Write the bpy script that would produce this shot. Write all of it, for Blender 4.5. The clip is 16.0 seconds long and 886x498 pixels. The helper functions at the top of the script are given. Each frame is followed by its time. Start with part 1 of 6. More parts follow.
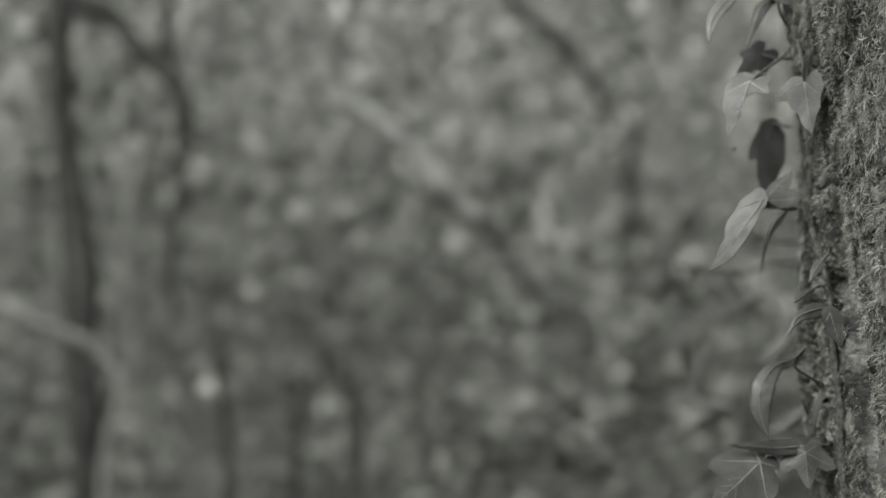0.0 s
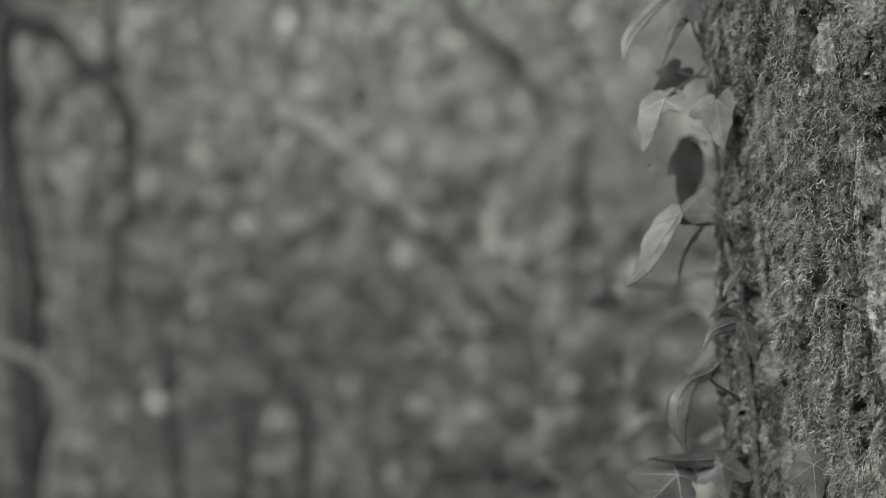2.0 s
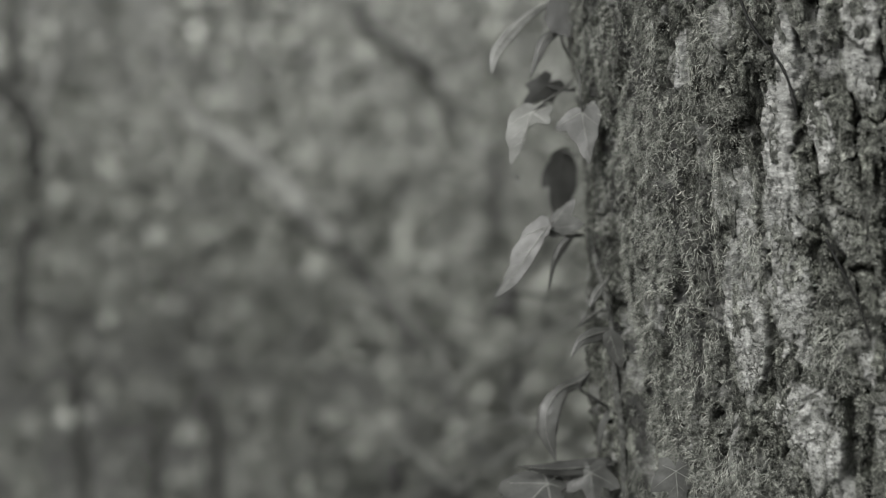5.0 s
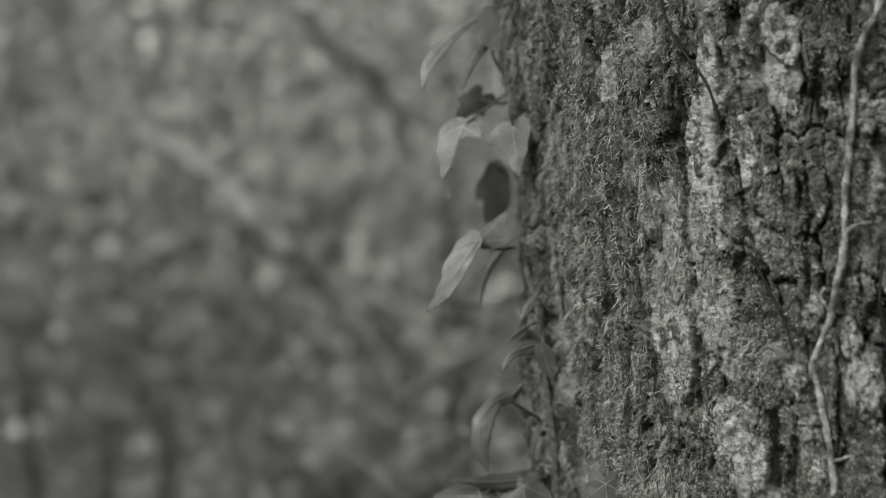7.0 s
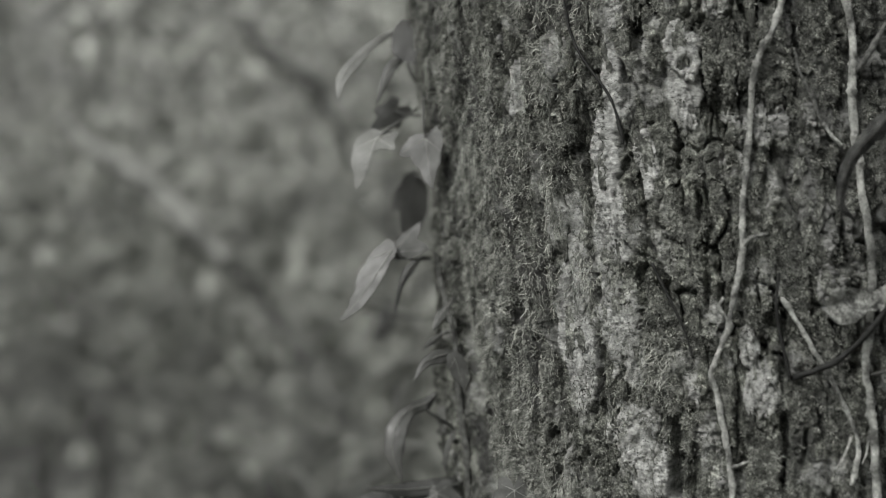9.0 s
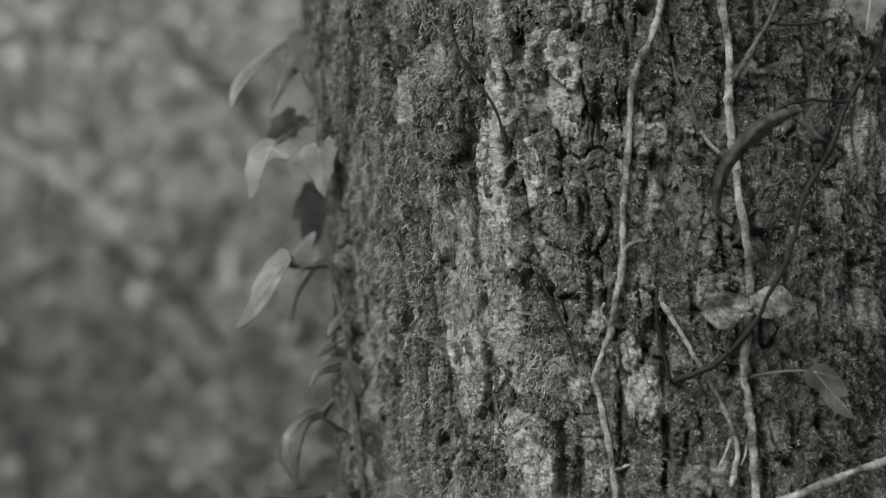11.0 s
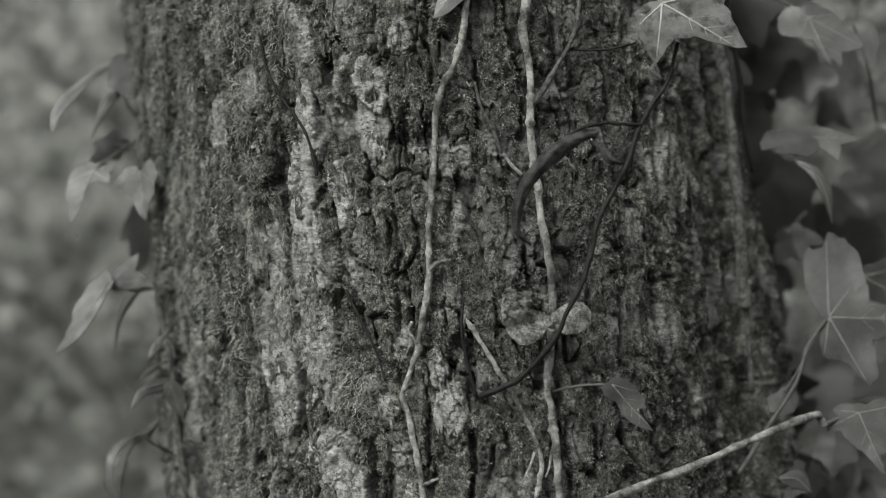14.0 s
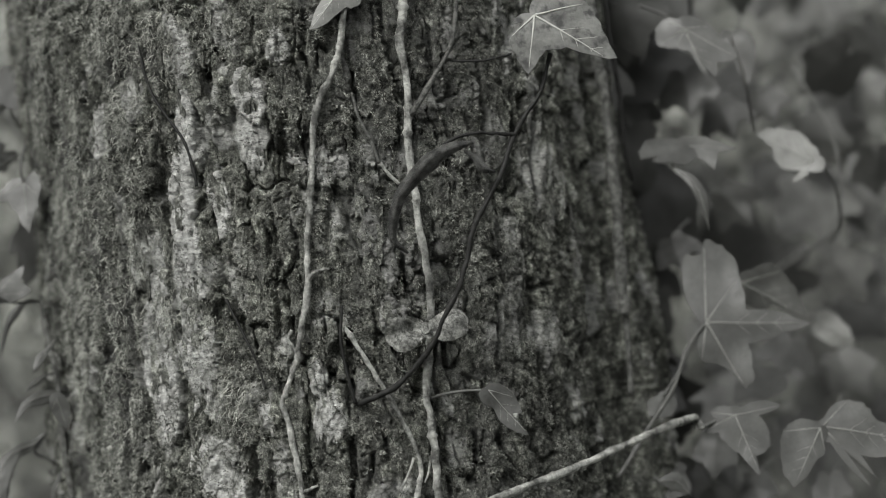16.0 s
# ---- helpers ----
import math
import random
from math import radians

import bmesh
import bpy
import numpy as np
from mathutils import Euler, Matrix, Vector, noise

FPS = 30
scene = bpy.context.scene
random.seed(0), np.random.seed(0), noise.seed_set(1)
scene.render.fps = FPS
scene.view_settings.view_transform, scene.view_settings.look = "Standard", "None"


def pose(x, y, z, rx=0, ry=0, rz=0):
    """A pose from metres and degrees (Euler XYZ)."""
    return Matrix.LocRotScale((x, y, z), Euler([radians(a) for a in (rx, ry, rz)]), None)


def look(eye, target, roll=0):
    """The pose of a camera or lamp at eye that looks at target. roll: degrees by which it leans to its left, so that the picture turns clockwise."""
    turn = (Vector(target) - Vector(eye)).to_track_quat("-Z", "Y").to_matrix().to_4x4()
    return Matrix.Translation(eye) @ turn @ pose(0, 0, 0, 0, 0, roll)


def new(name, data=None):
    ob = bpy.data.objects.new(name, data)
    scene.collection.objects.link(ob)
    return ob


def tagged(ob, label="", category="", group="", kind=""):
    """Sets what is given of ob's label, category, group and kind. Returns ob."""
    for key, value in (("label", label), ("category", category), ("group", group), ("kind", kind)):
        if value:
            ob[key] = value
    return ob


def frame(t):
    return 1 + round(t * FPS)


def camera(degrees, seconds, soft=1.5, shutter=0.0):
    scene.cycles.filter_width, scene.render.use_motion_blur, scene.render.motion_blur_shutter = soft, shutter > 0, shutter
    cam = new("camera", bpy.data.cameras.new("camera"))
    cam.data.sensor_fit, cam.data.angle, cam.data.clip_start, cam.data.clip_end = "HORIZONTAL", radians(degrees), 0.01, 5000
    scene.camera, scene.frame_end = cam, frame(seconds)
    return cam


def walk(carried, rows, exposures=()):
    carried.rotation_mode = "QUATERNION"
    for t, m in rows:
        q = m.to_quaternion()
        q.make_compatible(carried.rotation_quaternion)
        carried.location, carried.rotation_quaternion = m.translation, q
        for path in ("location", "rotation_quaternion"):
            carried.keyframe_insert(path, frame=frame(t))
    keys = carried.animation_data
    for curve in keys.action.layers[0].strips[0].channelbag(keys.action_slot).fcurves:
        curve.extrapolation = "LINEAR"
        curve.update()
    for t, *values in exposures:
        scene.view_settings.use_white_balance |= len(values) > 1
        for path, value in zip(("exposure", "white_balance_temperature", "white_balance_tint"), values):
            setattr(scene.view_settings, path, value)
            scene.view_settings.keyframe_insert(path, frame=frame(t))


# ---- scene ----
cam = camera(33.59, 16.0, 1.0)
# a large aperture: only what lies about 0.7 m away is sharp
cam.data.dof.use_dof = True
cam.data.dof.focus_distance = 0.668
cam.data.dof.aperture_fstop = 4.5
# seconds, eye, target, roll
PATH = [
    (0, (-0.09584, -0.79777, 0.90575), (-0.31811, -0.13522, 0.86553), 0.952),
    (0.5, (-0.09039, -0.79915, 0.90687), (-0.30825, -0.13505, 0.86808), 0.841),
    (1, (-0.08496, -0.80001, 0.90846), (-0.29858, -0.13443, 0.87138), 0.746),
    (1.5, (-0.08100, -0.79985, 0.90872), (-0.28930, -0.13250, 0.87330), 0.603),
    (2, (-0.07708, -0.79813, 0.90944), (-0.27900, -0.12877, 0.87504), 0.570),
    (2.5, (-0.07287, -0.79486, 0.91014), (-0.26731, -0.12326, 0.87633), 0.686),
    (3, (-0.06948, -0.79306, 0.91128), (-0.25725, -0.11953, 0.87816), 0.503),
    (3.5, (-0.06469, -0.79404, 0.91075), (-0.24677, -0.11889, 0.87871), 0.501),
    (4, (-0.05881, -0.79566, 0.91054), (-0.23515, -0.11895, 0.87950), 0.431),
    (6.5, (-0.04203, -0.79310, 0.91342), (-0.19403, -0.11032, 0.88671), 0.078),
    (7, (-0.03715, -0.79264, 0.91444), (-0.18416, -0.10874, 0.88862), -0.042),
    (7.5, (-0.03070, -0.79344, 0.91434), (-0.17302, -0.10851, 0.88943), -0.040),
    (8, (-0.02637, -0.79465, 0.91507), (-0.16322, -0.10859, 0.89079), -0.046),
    (8.5, (-0.02250, -0.79737, 0.91600), (-0.15274, -0.10998, 0.89275), -0.036),
    (9, (-0.01864, -0.79905, 0.91586), (-0.14069, -0.11012, 0.89400), 0.071),
    (11.5, (0.01234, -0.80175, 0.91678), (-0.07396, -0.10731, 0.89928), -0.476),
    (12, (0.01807, -0.80318, 0.91725), (-0.05939, -0.10766, 0.90136), -0.574),
    (12.5, (0.02458, -0.80735, 0.91817), (-0.04294, -0.11077, 0.90364), -0.559),
    (13, (0.02954, -0.80871, 0.91777), (-0.02775, -0.11117, 0.90511), -0.617),
    (13.5, (0.03467, -0.80996, 0.91765), (-0.01396, -0.11175, 0.90628), -0.789),
    (14, (0.04153, -0.81189, 0.91801), (0.00169, -0.11311, 0.90706), -0.829),
    (14.5, (0.04759, -0.81251, 0.91715), (0.01608, -0.11328, 0.90808), -0.995),
    (15, (0.05322, -0.81368, 0.91678), (0.03019, -0.11410, 0.90885), -1.032),
    (15.5, (0.05823, -0.81566, 0.91632), (0.04370, -0.11584, 0.90954), -1.031),
    (16, (0.06414, -0.81942, 0.91605), (0.05877, -0.11946, 0.91031), -1.261),
]
walk(cam, [(t, look(eye, target, roll)) for t, eye, target, roll in PATH],
     exposures=((0, 0.57), (4, 0.57), (7, 0.46), (11.5, 0.47), (13.5, 0.46), (15, 0.48), (15.5, 0.52), (16, 0.65)))

# ---- light: an even, overcast sky over a wood ----
world = bpy.data.worlds.new("overcast_sky")
scene.world = world
world.use_nodes = True
wn, wl = world.node_tree.nodes, world.node_tree.links
sky = wn.new("ShaderNodeTexSky")
sky.sky_type = "NISHITA"
sky.sun_disc = False
sky.sun_elevation = radians(52)
sky.sun_rotation = radians(219)
grey = wn.new("ShaderNodeHueSaturation")
grey.inputs["Saturation"].default_value = 0.0
wl.new(sky.outputs["Color"], grey.inputs["Color"])
wl.new(grey.outputs["Color"], wn["Background"].inputs["Color"])
wn["Background"].inputs["Strength"].default_value = 0.15

sun_data = bpy.data.lights.new("sun", "SUN")
sun_data.energy = 2.0
sun_data.angle = radians(32)
sun_data.color = (1.0, 0.99, 0.95)
sun = new("sun", sun_data)
sun.matrix_world = look((-3.9, -4.9, 5.8), (0, 0, 0))

# ---- materials: greys with a faint olive cast ----
def tint(v, warm=0.0):
    return (v * (1.0 + warm), v * 1.01, v * (0.975 - warm), 1.0)


class Mat:
    """A node material with short calls for its nodes."""

    def __init__(self, name, rough=0.8, spec=0.3):
        self.m = bpy.data.materials.new(name)
        self.m.use_nodes = True
        self.n, self.l = self.m.node_tree.nodes, self.m.node_tree.links
        self.b = self.n["Principled BSDF"]
        self.b.inputs["Roughness"].default_value = rough
        self.b.inputs["Specular IOR Level"].default_value = spec

    def set(self, socket, value):
        if hasattr(value, "is_output"):
            self.l.new(value, socket)
        else:
            socket.default_value = value

    def coords(self, scale=(1, 1, 1)):
        c, m = self.n.new("ShaderNodeTexCoord"), self.n.new("ShaderNodeMapping")
        m.inputs["Scale"].default_value = scale
        self.l.new(c.outputs["Object"], m.inputs["Vector"])
        return m.outputs["Vector"]

    def noise(self, scale, detail=4.0, rough=0.55, vector=None, distort=0.0):
        t = self.n.new("ShaderNodeTexNoise")
        for key, v in (("Scale", scale), ("Detail", detail), ("Roughness", rough), ("Distortion", distort)):
            t.inputs[key].default_value = v
        self.set(t.inputs["Vector"], vector if vector is not None else self.coords())
        return t.outputs["Fac"]

    def ramp(self, fac, *stops):
        r = self.n.new("ShaderNodeValToRGB")
        while len(r.color_ramp.elements) < len(stops):
            r.color_ramp.elements.new(0.5)
        for e, (p, v) in zip(r.color_ramp.elements, stops):
            e.position, e.color = p, v if isinstance(v, tuple) else tint(v)
        self.l.new(fac, r.inputs["Fac"])
        return r.outputs["Color"]

    def mix(self, fac, a, b, mode="MIX"):
        x = self.n.new("ShaderNodeMix")
        x.data_type, x.blend_type = "RGBA", mode
        for s, v in ((x.inputs["Factor"], fac), (x.inputs["A"], a), (x.inputs["B"], b)):
            self.set(s, v)
        return x.outputs["Result"]

    def math(self, op, a, b):
        x = self.n.new("ShaderNodeMath")
        x.operation = op
        self.set(x.inputs[0], a), self.set(x.inputs[1], b)
        return x.outputs[0]

    def attribute(self, name):
        a = self.n.new("ShaderNodeAttribute")
        a.attribute_name = name
        return a.outputs["Fac"]

    def island(self):
        return self.n.new("ShaderNodeNewGeometry").outputs["Random Per Island"]

    def each(self):
        return self.n.new("ShaderNodeObjectInfo").outputs["Random"]

    def color(self, socket):
        self.set(self.b.inputs["Base Color"], socket)
        return self

    def bump(self, height, strength, distance):
        x = self.n.new("ShaderNodeBump")
        x.inputs["Strength"].default_value, x.inputs["Distance"].default_value = strength, distance
        self.l.new(height, x.inputs["Height"])
        self.l.new(x.outputs["Normal"], self.b.inputs["Normal"])
        return self


def bark_material():
    m = Mat("weathered_bark", 0.9, 0.2)
    flat = m.coords((1, 1, 0.35))
    base = m.ramp(m.noise(90, 8, 0.75), (0.36, 0.04), (0.5, 0.18), (0.64, 0.5))
    large = m.ramp(m.noise(14, 4, 0.6, flat), (0.32, 0.5), (0.68, 1.15))
    base = m.mix(1.0, base, large, "MULTIPLY")
    speck = m.ramp(m.noise(480, 5, 0.8), (0.36, 0.25), (0.5, 0.8), (0.6, 1.5), (0.7, 2.6))
    base = m.mix(0.9, base, speck, "MULTIPLY")
    base = m.mix(0.7, base, m.ramp(m.noise(1500, 4, 0.8), (0.38, 0.3), (0.5, 0.95), (0.64, 2.2)), "MULTIPLY")
    pale = m.ramp(m.noise(240, 7, 0.78, m.coords((1, 1, 2.2))), (0.34, 0.12), (0.48, 0.55), (0.64, 0.92))
    base = m.mix(m.attribute("pale"), base, pale)
    green = m.ramp(m.noise(300, 5, 0.7), (0.3, 0.04), (0.7, 0.13))
    base = m.mix(m.attribute("algae"), base, m.ramp(m.noise(330, 6, 0.75), (0.34, 0.035), (0.5, 0.1), (0.68, 0.25)))
    base = m.mix(m.attribute("moss"), base, green)
    m.color(base)
    return m.bump(m.noise(420, 6, 0.8), 1.0, 0.003).m


def simple_material(name, low, high, scale, rough=0.8, spec=0.3, bump=0.3, depth=0.001, fine=6.0, per=0.0, edge=0.2):
    """Two tones at two scales, with a light relief; per: how far single pieces differ."""
    m = Mat(name, rough, spec)
    c = m.ramp(m.noise(scale, 4, 0.6), (0.5 - edge, low), (0.5 + edge, high))
    f = m.ramp(m.noise(scale * fine, 4, 0.7), (0.5 - edge, 0.72), (0.5 + edge, 1.28))
    c = m.mix(0.8, c, f, "MULTIPLY")
    if per:
        c = m.mix(1.0, c, m.ramp(m.island(), (0.0, 1.0 - per), (1.0, 1.0 + per)), "MULTIPLY")
    m.color(c)
    return m.bump(m.noise(scale * fine, 5, 0.7), bump, depth).m


def leaf_material(name, low, high, spots=0.35, start=0.58):
    m = Mat(name, 0.42, 0.45)
    c = m.ramp(m.noise(70, 4, 0.6), (0.3, low), (0.7, high))
    f = m.ramp(m.noise(900, 3, 0.7), (0.3, 0.8), (0.7, 1.2))
    c = m.mix(0.8, c, f, "MULTIPLY")
    # dull worn blotches
    c = m.mix(m.ramp(m.noise(160, 5, 0.6), (start, (0, 0, 0, 1)), (start + 0.14, (spots, spots, spots, 1))), c, tint(low * 0.45))
    m.color(c)
    m.b.inputs["Subsurface Weight"].default_value = 0.0
    rough = m.ramp(m.noise(120, 4), (0.3, (0.34,) * 3 + (1,)), (0.7, (0.6,) * 3 + (1,)))
    m.l.new(rough, m.b.inputs["Roughness"])
    return m.bump(m.noise(260, 4, 0.6), 0.35, 0.0008).m


def flake_material():
    m = Mat("bark_flake", 0.9, 0.2)
    c = m.ramp(m.noise(130, 8, 0.75), (0.32, 0.07), (0.5, 0.17), (0.68, 0.38))
    c = m.mix(0.9, c, m.ramp(m.noise(520, 5, 0.8), (0.36, 0.3), (0.5, 0.85), (0.65, 1.9)), "MULTIPLY")
    c = m.mix(1.0, c, m.ramp(m.each(), (0.0, 0.7), (0.6, 0.95), (1.0, 1.4)), "MULTIPLY")
    m.color(c)
    return m.bump(m.noise(420, 6, 0.8), 1.0, 0.002).m


BARK = bark_material()
FLAKE = flake_material()
MOSS = simple_material("moss_fibre", 0.13, 0.36, 130, 0.95, 0.1, 0.0, per=0.55, edge=0.13)
MOSS_SHORT = simple_material("short_moss_fibre", 0.045, 0.29, 200, 0.95, 0.08, 0.0, per=0.5, edge=0.11)
# pale and dark leaf tones also carry how a leaf faces the light
LEAF_LIGHT = leaf_material("ivy_leaf_light", 0.12, 0.22)
LEAF_SOFT = leaf_material("ivy_leaf_soft", 0.09, 0.17)
LEAF_DEAD = simple_material("bleached_dead_leaf", 0.1, 0.42, 240, 0.8, 0.25, 1.0, 0.002, 4.0, edge=0.12)
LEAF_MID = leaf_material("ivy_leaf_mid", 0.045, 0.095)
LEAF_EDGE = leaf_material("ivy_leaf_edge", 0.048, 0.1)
# mid leaf green darkened for the shade on the trunk's right
LEAF_SHADE = leaf_material("ivy_leaf_shade", 0.038, 0.082)
# dark leaf tone, also used as painted shade in gaps beside the trunk
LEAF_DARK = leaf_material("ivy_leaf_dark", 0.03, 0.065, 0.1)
LEAF_WORN = leaf_material("ivy_leaf_worn", 0.06, 0.2, 0.95, 0.5)
VEIN = simple_material("leaf_vein", 0.36, 0.5, 200, 0.6, 0.3, 0.1)
VEIN_DULL = simple_material("leaf_vein_dull", 0.19, 0.28, 200, 0.6, 0.3, 0.1)
STEM_PALE = simple_material("pale_vine_bark", 0.1, 0.56, 110, 0.85, 0.25, 1.0, 0.002, 6.0, edge=0.13)
STEM_GREY = simple_material("grey_vine_bark", 0.045, 0.2, 300, 0.85, 0.25, 1.0, 0.0015, 3.0, edge=0.16)
STEM_DARK = simple_material("dark_vine_stem", 0.009, 0.024, 150, 0.6, 0.25, 0.4, 0.0006)
PETIOLE = simple_material("leaf_stalk", 0.06, 0.12, 200, 0.6, 0.4, 0.2)
DRY = simple_material("dry_curled_leaf", 0.014, 0.085, 240, 0.42, 0.5, 1.0, 0.0015, 3.0, edge=0.12)
TWIG = simple_material("woodland_twig", 0.09, 0.22, 60, 0.85, 0.3, 0.5)
BRANCH_PALE = simple_material("pale_branch_bark", 0.16, 0.32, 18, 0.9, 0.2, 0.5, 0.004)
BRANCH_BLEACHED = simple_material("bleached_branch", 0.28, 0.43, 18, 0.9, 0.2, 0.5, 0.004)
BRANCH_DARK = simple_material("dark_branch_bark", 0.045, 0.1, 18, 0.9, 0.2, 0.5, 0.004)

# ---- building helpers ----
def mesh_from(name, verts, faces, material, smooth=True):
    me = bpy.data.meshes.new(name)
    me.from_pydata([tuple(v) for v in verts], [], [tuple(f) for f in faces])
    me.materials.append(material)
    if smooth:
        me.polygons.foreach_set("use_smooth", [True] * len(me.polygons))
    me.update()
    return me


def grid_mesh(name, points, material, wrap=False, smooth=True):
    """A mesh of quads over an array of points (rows, columns, 3)."""
    rows, cols = points.shape[:2]
    i, j = np.meshgrid(np.arange(rows - 1), np.arange(cols if wrap else cols - 1), indexing="ij")
    a, b = i * cols + j, i * cols + (j + 1) % cols
    quads = np.stack([a, b, b + cols, a + cols], -1).reshape(-1, 4)
    return quads_mesh(name, points.reshape(-1, 3), quads, material, smooth)


def quads_mesh(name, verts, quads, material, smooth=True):
    me = bpy.data.meshes.new(name)
    k = quads.shape[1]
    me.vertices.add(len(verts))
    me.vertices.foreach_set("co", np.ascontiguousarray(verts, dtype=np.float32).ravel())
    me.loops.add(quads.size)
    me.loops.foreach_set("vertex_index", np.ascontiguousarray(quads, dtype=np.int32).ravel())
    me.polygons.add(len(quads))
    me.polygons.foreach_set("loop_start", np.arange(0, quads.size, k, dtype=np.int32))
    me.update(calc_edges=True)
    me.materials.append(material)
    if smooth:
        me.polygons.foreach_set("use_smooth", np.ones(len(quads), dtype=bool))
    return me


def thing(name, label, category, group="", kind="", data=None):
    return tagged(new(name, data), label, category, group, kind)


def part(name, data, parent, label=""):
    ob = new(name, data)
    ob.parent = parent
    return tagged(ob, label) if label else ob


def spline(points, steps):
    """Points along a smooth line through the given ones."""
    p = [Vector(q) for q in points]
    p = [p[0] * 2 - p[1]] + p + [p[-1] * 2 - p[-2]]
    out = []
    for i in range(1, len(p) - 2):
        for s in range(steps):
            t = s / steps
            a, b, c, d = p[i - 1], p[i], p[i + 1], p[i + 2]
            out.append(0.5 * (2 * b + (c - a) * t + (2 * a - 5 * b + 4 * c - d) * t * t + (3 * b - a - 3 * c + d) * t ** 3))
    return out + [p[-2]]


def tube(name, points, radius, material, end=None, steps=5, sides=8, rough=0.12, seed=0):
    """A knobbly round stem through the points, from radius to end."""
    line = spline(points, steps)
    rnd = random.Random(seed + int(abs(line[0].x * 7919 + line[-1].z * 104729) * 1000))
    # slow wander and swelling along the stem
    knots = len(line) // 4 + 2
    at = np.linspace(0, knots - 1, len(line))
    wander = [np.interp(at, range(knots), [rnd.uniform(-1, 1) for _ in range(knots)]) for _ in range(4)]
    line = [p + Vector((wander[0][k], wander[1][k], wander[2][k])) * radius * rough * 3.0 for k, p in enumerate(line)]
    end = radius if end is None else end
    verts, faces = [], []
    side = None
    for k, p in enumerate(line):
        way = (line[min(k + 1, len(line) - 1)] - line[max(k - 1, 0)]).normalized()
        if side is None:
            side = way.orthogonal().normalized()
        side = (side - way * side.dot(way)).normalized()
        up = way.cross(side)
        r = (radius + (end - radius) * k / (len(line) - 1)) * (1 + 2.0 * rough * wander[3][k] + rnd.uniform(-rough, rough) * 0.5)
        if rnd.random() < 0.07:
            r *= 1 + 3 * rough
        for s in range(sides):
            a = 2 * math.pi * s / sides
            verts.append(p + (side * math.cos(a) + up * math.sin(a)) * r * (1 + rnd.uniform(-rough, rough) * 0.6))
    for k in range(len(line) - 1):
        for s in range(sides):
            a, b = k * sides + s, k * sides + (s + 1) % sides
            faces.append((a, b, b + sides, a + sides))
    faces.append(tuple(range(sides - 1, -1, -1)))
    faces.append(tuple(range(len(verts) - sides, len(verts))))
    return mesh_from(name, verts, faces, material)


# outline of an ivy leaf: angle from the tip in degrees, reach; side and low scale its lobes
def ivy_outline(side, low, cut=1.0):
    return ((0, 1.0), (8, 0.84), (20, 0.60 * (cut + 1) / 2), (32, 0.50 * cut), (46, (0.60 * side + 0.1) * (cut + 1) / 2), (58, 0.78 * side), (68, 0.64 * side), (85, 0.44 * side + 0.06),
            (105, 0.42 * low), (128, 0.50 * low), (150, 0.42 * low), (168, 0.22), (180, 0.06))


def leaf_bend(p, length, droop, fold, cup, wave, seed):
    """A point of a flat leaf (x across, y to the tip) bent to shape."""
    x, y = p.x, p.y
    z = -fold * abs(x) + wave * length * noise.noise(Vector((x, y, seed)) * (2.2 / length))
    z += cup * (x * x + y * y) / length
    if abs(droop) > 1e-3:
        k = droop / length
        a = k * y
        return Vector((x, math.sin(a) / k + z * math.sin(a), -(1 - math.cos(a)) / k + z * math.cos(a)))
    return Vector((x, y, z))


